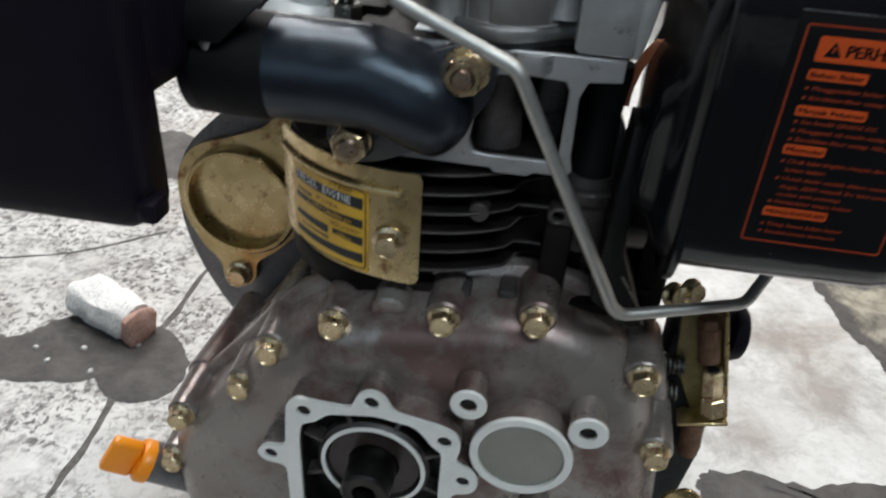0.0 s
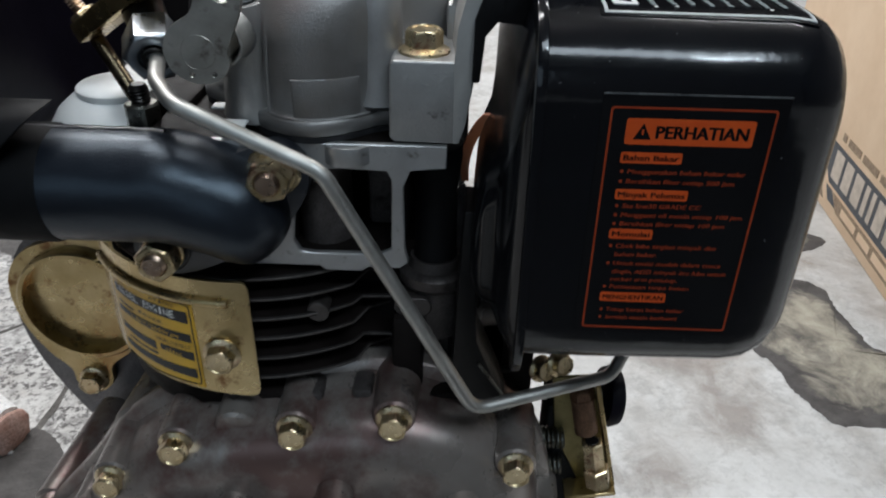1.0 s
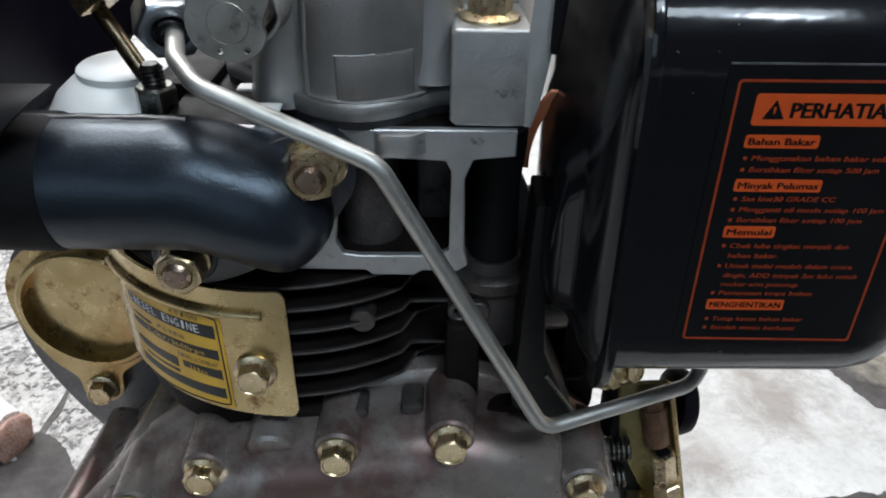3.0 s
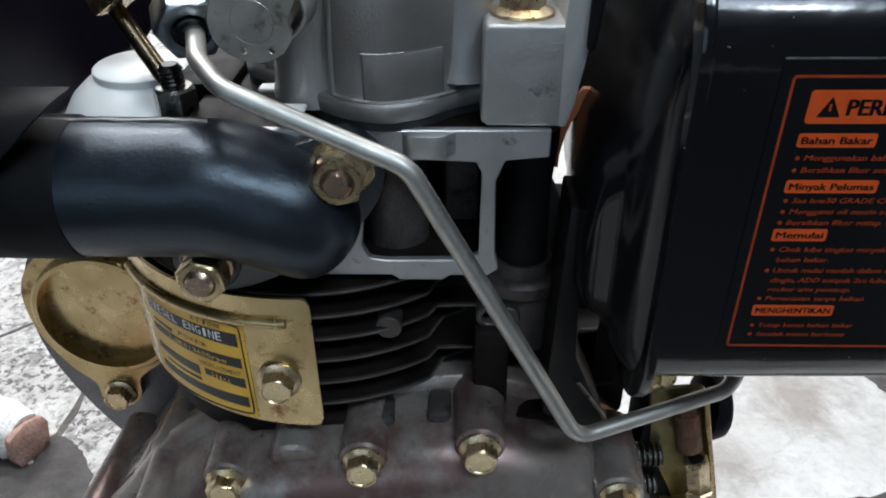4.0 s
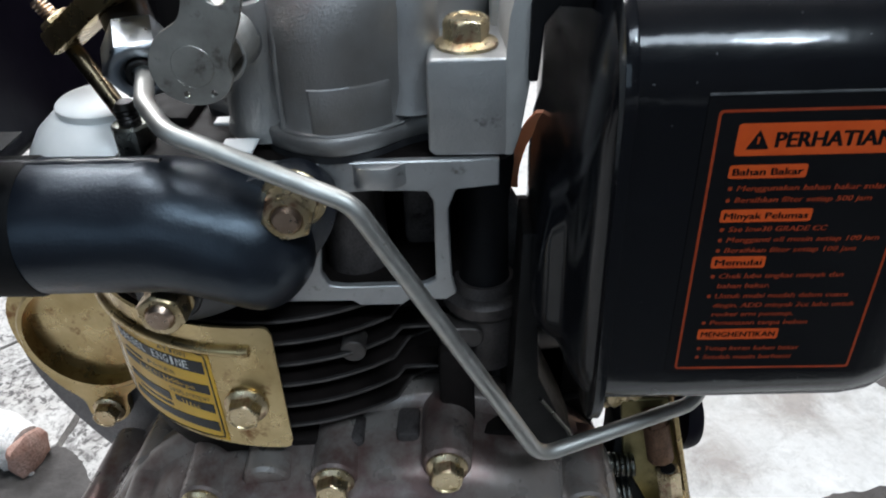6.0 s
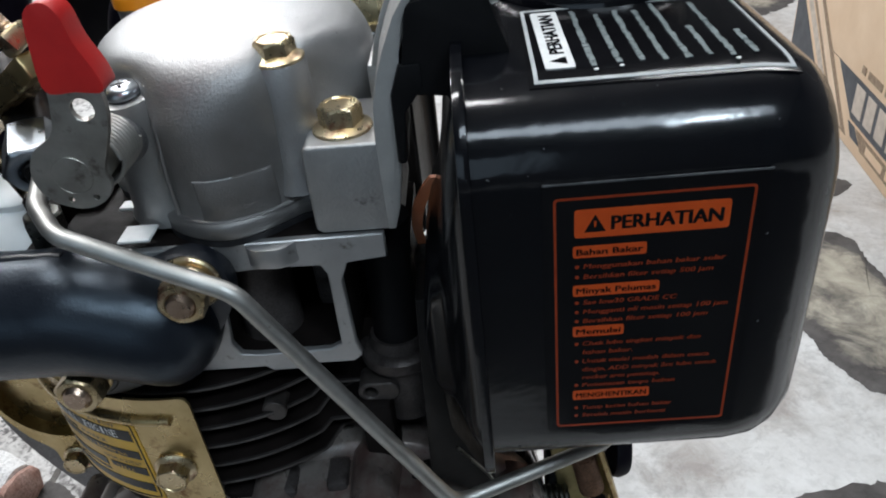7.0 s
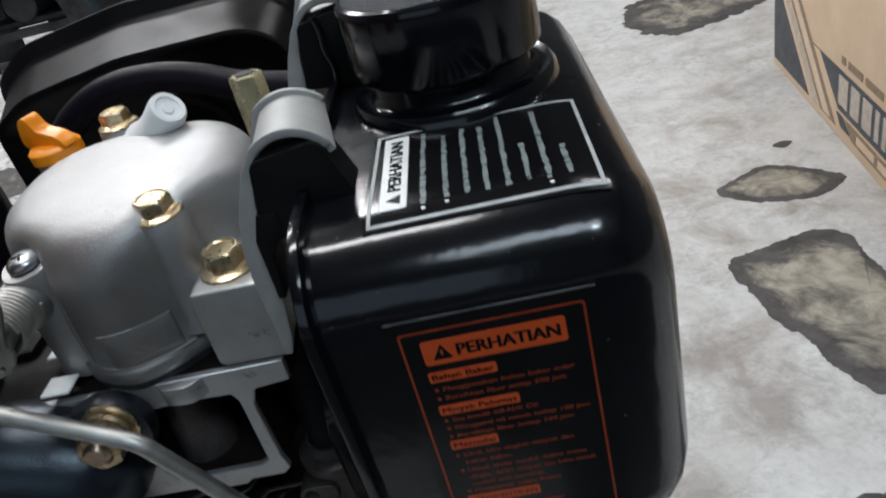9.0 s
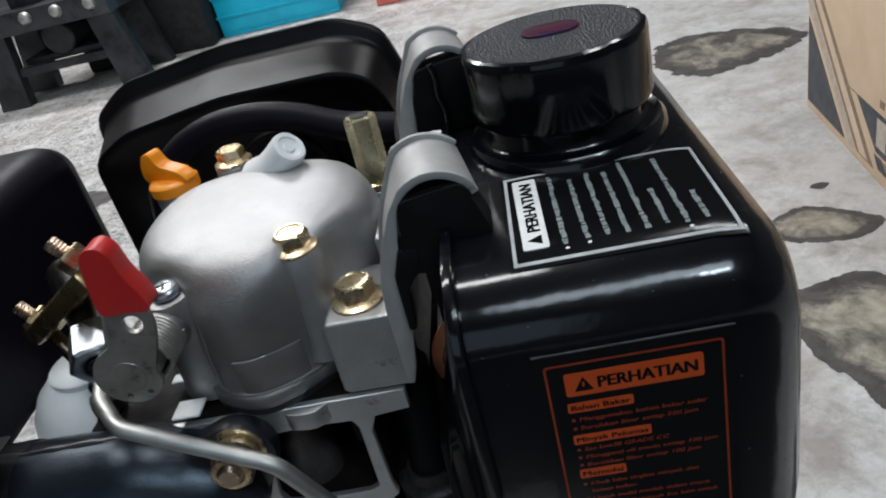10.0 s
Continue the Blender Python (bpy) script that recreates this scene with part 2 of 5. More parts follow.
PRINT = surf("dark_carton_print", (0.055, 0.06, 0.07), (0.09, 0.095, 0.105), (0.6, 0.75), 0.0, 30, 300, 0.1)
PRINTBROWN = surf("brown_carton_print", (0.20, 0.14, 0.09), (0.34, 0.25, 0.17), (0.6, 0.75), 0.0, 160, 300, 0.1)
PRINTPALE = surf("pale_carton_print", (0.44, 0.38, 0.32), (0.62, 0.54, 0.46), (0.6, 0.75), 0.0, 60, 300, 0.1)
# for the added dark floor area that only glossy parts reflect
REFLECTDARK = surf("reflection_darkening_screed", (0.014, 0.013, 0.012), (0.04, 0.036, 0.033), (0.5, 0.7), 0.0, 9, 160, 0.5, ((0.09, 0.08, 0.07), 14, 0.66), 0, 0.002)
CRACK = surf("floor_crack", (0.06, 0.055, 0.05), (0.14, 0.13, 0.12), (0.7, 0.9), 0.0, 40, 300, 0.4)
WHITEBRICK = surf("lime_washed_brick", (0.78, 0.78, 0.77), (0.88, 0.88, 0.87), (0.75, 0.9), 0.0, 60, 350, 0.8, ((0.42, 0.34, 0.31), 40, 0.68), 0, 0.002)
PINKBRICK = surf("broken_brick_end", (0.42, 0.24, 0.19), (0.58, 0.40, 0.34), (0.8, 0.95), 0.0, 90, 400, 0.9, None, 0, 0.002)
BLUE = surf("blue_plastic", (0.008, 0.42, 0.64), (0.015, 0.52, 0.74), (0.35, 0.5), 0.0, 12, 200, 0.1)
CORAL = surf("coral_plastic", (0.62, 0.14, 0.11), (0.72, 0.20, 0.16), (0.4, 0.5), 0.0, 12, 200, 0.1)
WALLPAINT = surf("dull_wall_paint", (0.09, 0.09, 0.095), (0.14, 0.14, 0.14), (0.7, 0.9), 0.0, 3, 120, 0.2)
CAPBLACK = surf("black_cap_plastic", (0.0028, 0.0028, 0.0045), (0.005, 0.005, 0.007), (0.10, 0.20), 0.0, 40, 900, 0.04, None, 0, 0.0004, 0.35)
STANDIRON = surf("worn_grey_iron", (0.022, 0.025, 0.028), (0.075, 0.08, 0.088), (0.3, 0.5), 0.5, 9, 300, 0.2, ((0.006, 0.006, 0.006), 6, 0.55))
BLACKIRON = surf("black_iron", (0.008, 0.008, 0.009), (0.022, 0.022, 0.023), (0.5, 0.65), 0.2, 30, 500, 0.2, None, 0, 0.0004, 0.3)


def times(t, a, b2):
    n = t.nodes.new("ShaderNodeMath")
    n.operation = "MULTIPLY"
    link(t, a, n.inputs[0])
    link(t, b2, n.inputs[1])
    return n.outputs[0]


def floor_material():
    """Whitewash worn through in clusters of grit and smudges, worst to the west, with brown stains."""
    m, t, p = nodes_of("whitewashed_screed")
    g = t.nodes.new("ShaderNodeTexCoord").outputs["Object"]
    sep = t.nodes.new("ShaderNodeSeparateXYZ")
    link(t, g, sep.inputs[0])
    west = ramp(t, plus(t, noise_of(t, 4.0, 4, 0.6, g, 0.4), sep.outputs[0], -0.9), [(0.42, 0.15), (0.82, 1.0)])
    col = ramp(t, noise_of(t, 18, 7, 0.68, g, 0.3), [(0.30, (0.45, 0.44, 0.424)), (0.48, (0.545, 0.538, 0.524)), (0.66, (0.615, 0.61, 0.598))])
    brown = times(t, ramp(t, noise_of(t, 3.2, 4, 0.6, g, 0.3), [(0.44, 0.0), (0.60, 1.0)]), ramp(t, noise_of(t, 10, 7, 0.68, g, 0.5), [(0.43, 0.0), (0.64, 0.85)]))
    col = mix(t, brown, col, (0.29, 0.25, 0.215))
    for place in ((0.325, 0.725, 0), (0.36, 0.64, 0), (0.27, 0.555, 0)):
        d = t.nodes.new("ShaderNodeVectorMath")
        d.operation = "DISTANCE"
        link(t, g, d.inputs[0])
        d.inputs[1].default_value = place
        smudge = ramp(t, plus(t, d.outputs["Value"], noise_of(t, 24, 7, 0.7, g, 0.6), 0.13), [(0.075, 0.75), (0.12, 0.0)])
        col = mix(t, smudge, col, (0.25, 0.215, 0.19))
    mottle = times(t, ramp(t, noise_of(t, 7, 5, 0.62, g, 0.4), [(0.40, 0.15), (0.58, 1.0)]), ramp(t, noise_of(t, 46, 8, 0.72, g, 0.4), [(0.47, 0.0), (0.60, 1.0)]))
    soft = plus(t, times(t, mottle, west), mottle, 0.2)
    col = mix(t, soft, col, (0.255, 0.245, 0.238))
    grit = times(t, ramp(t, noise_of(t, 14, 5, 0.65, g, 0.5), [(0.40, 0.0), (0.54, 1.0)]), ramp(t, noise_of(t, 120, 6, 0.72, g, 0.5), [(0.49, 0.0), (0.57, 1.0)]))
    col = mix(t, times(t, grit, west), col, (0.095, 0.09, 0.088))
    link(t, col, p.inputs["Base Color"])
    p.inputs["Roughness"].default_value = 0.62
    bump(t, p, noise_of(t, 120, 8, 0.7, g), 0.6, 0.002)
    return m


def patch_material():
    """Bared screed: dark and oily at its broken rim, tan within."""
    m, t, p = nodes_of("bared_screed")
    g = t.nodes.new("ShaderNodeTexCoord").outputs["Object"]
    at = t.nodes.new("ShaderNodeAttribute")
    at.attribute_name = "rim"
    edge = plus(t, at.outputs["Fac"], noise_of(t, 15, 9, 0.72, g, 0.8), 1.0)
    tan = ramp(t, noise_of(t, 30, 7, 0.7, g, 0.5), [(0.3, (0.17, 0.152, 0.124)), (0.5, (0.33, 0.30, 0.24)), (0.7, (0.46, 0.425, 0.345))])
    dark = ramp(t, noise_of(t, 26, 6, 0.7, g), [(0.3, (0.034, 0.030, 0.029)), (0.7, (0.105, 0.097, 0.092))])
    col = mix(t, ramp(t, edge, [(0.75, 0.0), (0.97, 1.0)]), dark, tan)
    link(t, col, p.inputs["Base Color"])
    p.inputs["Roughness"].default_value = 0.7
    bump(t, p, noise_of(t, 90, 8, 0.7, g), 0.8, 0.003)
    return m


BARED = patch_material()
FLOOR = floor_material()


# ---- mesh helpers; geometry in millimetres ----
def part(name, bm, material, parent=None, label="", sharp=38, place=None):
    bmesh.ops.recalc_face_normals(bm, faces=bm.faces)
    bm.transform(Matrix.Scale(0.001, 4))
    me = bpy.data.meshes.new(name)
    bm.to_mesh(me)
    bm.free()
    me.materials.append(material)
    me.shade_smooth()
    me.set_sharp_from_angle(angle=radians(sharp))
    return hang(new(name, me), parent, label, place)


def hang(ob, parent, label="", place=None):
    if place is not None:
        ob.matrix_basis = place
    if parent:
        ob.parent = parent
        if parent.type == "EMPTY":
            ob.matrix_parent_inverse = Matrix.Translation(-parent.location)
    if label:
        ob["label"] = label
    return ob


def again(ob, parent, place):
    """The same piece once more, on the same mesh."""
    c = new(ob.name.split(".")[0], ob.data)
    return hang(c, parent, ob.get("label", ""), place)


def empty(name, place, label, category, group=""):
    e = new(name)
    e.location = Vector(place) * 0.001
    e.empty_display_size = 0.02
    return tagged(e, label, category, group)


def bevel(bm, w, seg=2, ang=40):
    es = [e for e in bm.edges if len(e.link_faces) == 2 and e.calc_face_angle(0) > radians(ang)]
    bmesh.ops.bevel(bm, geom=es, offset=w, segments=seg, affect="EDGES", clamp_overlap=True, profile=0.5)
    return bm


def box(bm, x0, x1, y0, y1, z0, z1):
    m = pose((x0 + x1) / 2, (y0 + y1) / 2, (z0 + z1) / 2) @ Matrix.Diagonal((x1 - x0, y1 - y0, z1 - z0, 1))
    bmesh.ops.create_cube(bm, size=1, matrix=m)
    return bm


def along(p0, p1):
    """A pose at p0 with z towards p1."""
    d = Vector(p1) - Vector(p0)
    return Matrix.Translation(p0) @ d.to_track_quat("Z", "Y").to_matrix().to_4x4(), d.length


def lathe(bm, p0, p1, profile, n=28, start=0.0):
    """Revolves (radius, height) pairs round the line from p0 to p1; closed at both ends."""
    m, _ = along(p0, p1)
    rings = []
    for r, h in profile:
        rings.append([bm.verts.new(m @ Vector((r * math.cos(start + 2 * math.pi * i / n), r * math.sin(start + 2 * math.pi * i / n), h))) for i in range(n)])
    skin(bm, rings)
    return bm


def skin(bm, rings, ends=(True, True)):
    n = len(rings[0])
    for a, b in zip(rings, rings[1:]):
        for i in range(n):
            bm.faces.new((a[i], a[(i + 1) % n], b[(i + 1) % n], b[i]))
    if ends[0]:
        bm.faces.new(rings[0][::-1])
    if ends[1]:
        bm.faces.new(rings[-1])


def loft(bm, rings):
    skin(bm, [[bm.verts.new(v) for v in ring] for ring in rings])
    return bm


def cyl(bm, p0, p1, r, r1=None, n=24, ch=0.6):
    length = (Vector(p1) - Vector(p0)).length
    r1 = r if r1 is None else r1
    return lathe(bm, p0, p1, [(r - ch, 0), (r, ch), (r1, length - ch), (r1 - ch, length)], n)


def ring_solid(bm, p0, p1, ro, ri, n=40, ch=0.6):
    m, length = along(p0, p1)
    prof = [(ro - ch, 0), (ro, ch), (ro, length - ch), (ro - ch, length), (ri, length), (ri, 0)]
    rings = [[bm.verts.new(m @ Vector((r * math.cos(2 * math.pi * i / n), r * math.sin(2 * math.pi * i / n), h))) for i in range(n)] for r, h in prof]
    skin(bm, rings + [rings[0]], (False, False))
    return bm


def prism(bm, axis, a, b, outer, holes=()):
    """Extrudes a flat outline with holes along an axis from a to b."""
    def at(u, v, w):
        return {"x": (w, u, v), "y": (u, w, v), "z": (u, v, w)}[axis]
    edges = []
    for loop in (outer, *holes):
        vs = [bm.verts.new(at(u, v, a)) for u, v in loop]
        edges += [bm.edges.new((vs[i], vs[(i + 1) % len(vs)])) for i in range(len(vs))]
    fs = bmesh.ops.triangle_fill(bm, edges=edges, use_beauty=True, use_dissolve=False)["geom"]
    fs = [f for f in fs if isinstance(f, bmesh.types.BMFace)]
    ex = bmesh.ops.extrude_face_region(bm, geom=fs, use_keep_orig=True)["geom"]
    shift = Vector(at(0, 0, b - a)) - Vector(at(0, 0, 0))
    bmesh.ops.translate(bm, verts=[v for v in ex if isinstance(v, bmesh.types.BMVert)], vec=shift)
    return bm


def rr(u0, u1, v0, v1, r, n=7):
    """A rounded rectangle, anticlockwise."""
    out = []
    for cu, cv, a in ((u1 - r, v1 - r, 0), (u0 + r, v1 - r, 90), (u0 + r, v0 + r, 180), (u1 - r, v0 + r, 270)):
        for i in range(n + 1):
            w = radians(a + 90 * i / n)
            out.append((cu + r * math.cos(w), cv + r * math.sin(w)))
    return out


def disc(u, v, r, n=28):
    return [(u + r * math.cos(2 * math.pi * i / n), v + r * math.sin(2 * math.pi * i / n)) for i in range(n)]


def smooth_loop(pts, k=6):
    """A closed smooth curve through the points."""
    out, n = [], len(pts)
    for i in range(n):
        p0, p1, p2, p3 = (Vector(pts[(i + j - 1) % n]) for j in range(4))
        for s in range(k):
            t = s / k
            out.append(tuple(0.5 * (2 * p1 + (p2 - p0) * t + (2 * p0 - 5 * p1 + 4 * p2 - p3) * t * t + (3 * p1 - p0 - 3 * p2 + p3) * t ** 3)))
    return out


def smooth_line(pts, k=6):
    """An open smooth curve through the points."""
    pts = [Vector(p) for p in pts]
    pts = [2 * pts[0] - pts[1]] + pts + [2 * pts[-1] - pts[-2]]
    out = []
    for p0, p1, p2, p3 in zip(pts, pts[1:], pts[2:], pts[3:]):
        out += [0.5 * (2 * p1 + (p2 - p0) * t + (2 * p0 - 5 * p1 + 4 * p2 - p3) * t * t + (3 * p1 - p0 - 3 * p2 + p3) * t ** 3) for t in (i / k for i in range(k))]
    return out + [pts[-2]]


def scaled(loop, c, s):
    return [(c[0] + (u - c[0]) * s, c[1] + (v - c[1]) * s) for u, v in loop]


def fillet(pts, r, k=8):
    """A polyline with rounded corners."""
    pts = [Vector(p) for p in pts]
    out = [pts[0]]
    for a, b, c in zip(pts, pts[1:], pts[2:]):
        u, w = (a - b).normalized(), (c - b).normalized()
        ang = u.angle(w)
        d = min(r / math.tan(ang / 2), (a - b).length * 0.48, (c - b).length * 0.48)
        p, q = b + u * d, b + w * d
        for i in range(k + 1):
            t = i / k
            out.append((1 - t) ** 2 * p + 2 * t * (1 - t) * b + t * t * q)
    return out + [pts[-1]]


def tube(bm, pts, r, n=14):
    pts = [Vector(p) for p in pts]
    rings, up = [], None
    for i, p in enumerate(pts):
        d = (pts[min(i + 1, len(pts) - 1)] - pts[max(i - 1, 0)]).normalized()
        if up is None:
            up = d.orthogonal().normalized()
        up = (up - d * up.dot(d)).normalized()
        side = d.cross(up)
        rings.append([bm.verts.new(p + r * (math.cos(2 * math.pi * j / n) * up + math.sin(2 * math.pi * j / n) * side)) for j in range(n)])
    skin(bm, rings)
    return bm


def wobble(bm, amount, scale, seed=0):
    for v in bm.verts:
        v.co += Vector(noise.noise_vector(v.co * scale + Vector((seed, 0, 0)))) * amount
    return bm


def hex_ring(r, h, k):
    """A ring that is hexagonal for k = 1 and round for k = 0, of apothem r."""
    out = []
    for i in range(36):
        a = 2 * math.pi * i / 36
        q = 1 / math.cos((a % (math.pi / 3)) - math.pi / 6)
        out.append((r * (1 + k * (q - 1)) * math.cos(a), r * (1 + k * (q - 1)) * math.sin(a), h))
    return out


def flange_bolt(name, parent, place, flats=13.0, head=8.0, flange=9.0, material=None):
    """A hexagon flange bolt, round-chamfered with a dished top; its seat is at the origin and its head points along +z."""
    bm = bmesh.new()
    lathe(bm, (0, 0, 0), (0, 0, 1), [(flange - 0.3, 0), (flange, 0.5), (flange - 0.2, 1.2), (flats / 2 + 0.6, 2.6), (flats / 2 - 1, 2.8)], 32)
    r = flats / 2
    loft(bm, [hex_ring(*q) for q in ((r, 1.5, 1), (r, head - 1.6, 1), (r * 1.01, head - 0.9, 0.75), (r * 1.0, head - 0.4, 0.3), (r * 0.96, head, 0), (r * 0.86, head, 0), (r * 0.80, head - 0.5, 0), (r * 0.3, head - 0.6, 0))])
    return part(name, bm, material or GOLD, parent, "", 30, place)


def round_loop(pts, r, k=5):
    """A closed polygon with rounded corners."""
    out, n = [], len(pts)
    for i in range(n):
        a, b, c = (Vector(pts[(i + j - 1) % n]) for j in range(3))
        u, w = a - b, c - b
        d = min(r, u.length * 0.48, w.length * 0.48)
        p, q = b + u.normalized() * d, b + w.normalized() * d
        for s in range(k + 1):
            t = s / k
            out.append(tuple((1 - t) ** 2 * p + 2 * t * (1 - t) * b + t * t * q))
    return out


def facing(p, d, spin=0.0):
    """A pose at p (mm) whose z axis points along d."""
    q = Vector(d).to_track_quat("Z", "Y").to_matrix().to_4x4()
    return Matrix.Translation(Vector(p) * 0.001) @ q @ pose(0, 0, 0, 0, 0, spin)


def nut_mesh(bm, p0, p1, flats, n=6, hole=None, start=0.2):
    _, h = along(p0, p1)
    c = flats / math.sqrt(3)
    return lathe(bm, p0, p1, [(c * 0.9, 0), (c, 0.7), (c, h - 0.8), (c * 0.88, h)], n, start)


def letters(name, text, material, parent, place, width, height, bold=0.0, slant=0.0):
    """A line of writing as flat letters with heavy strokes, fitted to width and height (mm); its lower left corner lies at place."""
    cu = bpy.data.curves.new(name, "FONT")
    cu.body, cu.shear, cu.resolution_u = text, slant, 2
    tmp = bpy.data.objects.new(name, cu)
    scene.collection.objects.link(tmp)
    thin = bpy.data.meshes.new_from_object(tmp.evaluated_get(bpy.context.evaluated_depsgraph_get()))
    bpy.data.objects.remove(tmp)
    co = np.array([v.co for v in thin.vertices])
    faces = [tuple(p.vertices) for p in thin.polygons]
    verts, polys = [], []
    for k, (du, dv) in enumerate(((0, 0), (0.5, 0.15), (1, 0), (1, 0.3), (0, 0.3)) if bold else ((0, 0),)):
        base = len(verts)
        verts += [(x + du * bold, y + dv * bold, k * 0.000004) for x, y, _ in co]
        polys += [tuple(base + i for i in f) for f in faces]
    verts = np.array(verts)
    lo, hi = verts.min(0), verts.max(0)
    verts[:, 0] = (verts[:, 0] - lo[0]) * width / (hi[0] - lo[0]) * 0.001
    verts[:, 1] *= height / 0.73 * 0.001
    me = bpy.data.meshes.new(name)
    me.from_pydata(verts.tolist(), [], polys)
    me.materials.append(material)
    return hang(new(name, me), parent, "", place)


# ---- setting ----
bm = bmesh.new()
bmesh.ops.create_grid(bm, x_segments=2, y_segments=2, size=1, matrix=pose(0, 1500, 0) @ Matrix.Diagonal((3000, 4500, 1, 1)))
floor = tagged(part("floor", bm, FLOOR), "whitewashed screed workshop floor, grimy and chipped", "floor", kind="structure")
# unseen plain walls close the room; the south opening is added for the fill
for nm, dims in (("wall_north", (-3100, 3100, 6000, 6120, 0, 2900)), 
                 ("wall_west", (-3120, -3000, -3000, 6000, 0, 2900)), ("wall_east", (3000, 3120, -3000, 6000, 0, 2900))):
    tagged(part(nm, box(bmesh.new(), *dims), WALLPAINT), "dull painted workshop wall", "wall", kind="structure")
tagged(part("wall_south", prism(bmesh.new(), "y", -3120, -3000, [(-3100, 0), (3100, 0), (3100, 2900), (-3100, 2900)], [[(-2500, 700), (-2500, 2350), (500, 2350), (500, 700)]]), WALLPAINT), "dull painted workshop wall with an opening added for the fill lamp", "wall", kind="structure")
tagged(part("ceiling", box(bmesh.new(), -3100, 3100, -3100, 6100, 2900, 3000), WALLPAINT), "dull painted workshop ceiling", "ceiling", kind="structure")


def ragged(pts, k, rough, seed):
    out = []
    for u, v in smooth_loop(pts, k):
        w = noise.noise_vector(Vector((u * 0.02 + seed, v * 0.02, seed))) * rough + noise.noise_vector(Vector((u * 0.08, v * 0.08, seed))) * rough * 0.7
        w += noise.noise_vector(Vector((u * 0.3, v * 0.3, seed + 4.0))) * rough * 0.45
        out.append((u + w.x, v + w.y))
    return out


def patch(pts, label, tan=1.0, k=9, rough=6.0, seed=0):
    """A worn place in the floor: rings from its ragged rim to its middle, a little sunken at the rim."""
    loop = ragged(pts, k * 2, rough, seed)
    c = tuple(np.mean(loop, 0))
    bm, rings = bmesh.new(), []
    levels = ((1.0, 0.25, 0.0), (0.97, 0.7, 0.0), (0.86, 0.9, 0.30), (0.70, 1.0, 0.62), (0.4, 1.0, 0.75), (0.08, 1.0, 0.8))
    for s, z, _ in levels:
        rings.append([bm.verts.new((u, v, z)) for u, v in scaled(loop, c, s)])
    skin(bm, rings, (False, True))
    ob = part("worn_patch", bm, BARED, floor, label)
    rim = ob.data.attributes.new("rim", "FLOAT", "POINT")
    n = len(loop)
    for i in range(len(ob.data.vertices)):
        rim.data[i].value = levels[i // n][2] * tan * 0.6
    return ob


def flat_patch(name, pts, material, label, k=5, rough=3.0, seed=0):
    return part(name, prism(bmesh.new(), "z", -4, 0.6, ragged(pts, k, rough, seed)), material, floor, label)


BIG = [(401, 874), (440, 895), (497, 911), (551, 898), (556, 830), (566, 760), (650, 735), (690, 680), (640, 622), (530, 628), (468, 633), (445, 680), (436, 715), (413, 780)]
patch(BIG, "dark-rimmed patch of bared tan screed", 1.0, 9, 6, 1)
patch([(445, 1050), (485, 1078), (536, 1092), (580, 1060), (612, 1020), (570, 992), (520, 988), (470, 1015)], "dark-rimmed patch of bared tan screed", 1.0, 8, 5, 5)
patch([(500, 1900), (560, 2000), (690, 1990), (830, 1880), (800, 1790), (700, 1740), (590, 1700), (510, 1760)], "dark-rimmed patch of bared tan screed", 0.8, 8, 16, 8)
patch([(558, 1146), (572, 1158), (588, 1148), (572, 1136)], "small dark chip", 0.0, 5, 3, 2)
patch([(212, 492), (260, 512), (300, 503), (400, 528), (480, 512), (560, 490), (520, 420), (380, 390), (230, 420)], "dark bared screed", 0.25, 9, 9, 11)
patch([(-620, 520), (-497, 530), (-447, 578), (-400, 570), (-362, 540), (-372, 492), (-459, 470), (-620, 460)], "dark bared screed", 0.1, 9, 6, 12)
patch([(-362, 560), (-345, 582), (-290, 535), (-298, 482), (-335, 470), (-372, 490), (-380, 530)], "dark bared screed", 0.0, 9, 5, 15)
# added out of view: dark ground that keeps tank and elbow reflections dark
flat_patch("reflection_dark_area", [(-1000, -170), (-300, -120), (40, -100), (130, 40), (300, 110), (560, 120), (900, 20), (1300, -500), (1100, -1700), (0, -2000), (-900, -1700), (-1300, -800)], REFLECTDARK, "wide unseen dark floor area added to darken reflections", 9, 70, 23)
patch([(-620, 1000), (-560, 1060), (-440, 1010), (-420, 930), (-500, 900), (-600, 930)], "dark bared screed", 0.3, 9, 12, 14)
patch([(-1300, 1750), (-1150, 1850), (-900, 1800), (-850, 1700), (-1050, 1640)], "dark bared screed", 0.5, 9, 18, 17)
for i, line in enumerate((((-345, 482), (-332, 420), (-330, 352), (-318, 280), (-300, 180)), ((-345, 572), (-343, 620), (-346, 700), (-330, 780)), ((-620, 650), (-520, 690), (-440, 760)))):
    side = [(u - 3.0, v) for u, v in line] + [(u + 3.0, v) for u, v in line[::-1]]
    flat_patch("crack", side, CRACK, "long dark crack in the floor", 5, 3, 20 + i)
for u, v in ((-452, 520), (-430, 505), (-405, 530), (-380, 500), (-395, 560), (-355, 548)):
    bm = bmesh.new()
    bmesh.ops.create_icosphere(bm, subdivisions=1, radius=3.2, matrix=pose(u, v, 1.5))
    tagged(part("lime_crumb", wobble(bm, 1.2, 0.3, u), WHITEBRICK), "small white crumb of lime on the floor", "rubble", "crumbs on the floor")

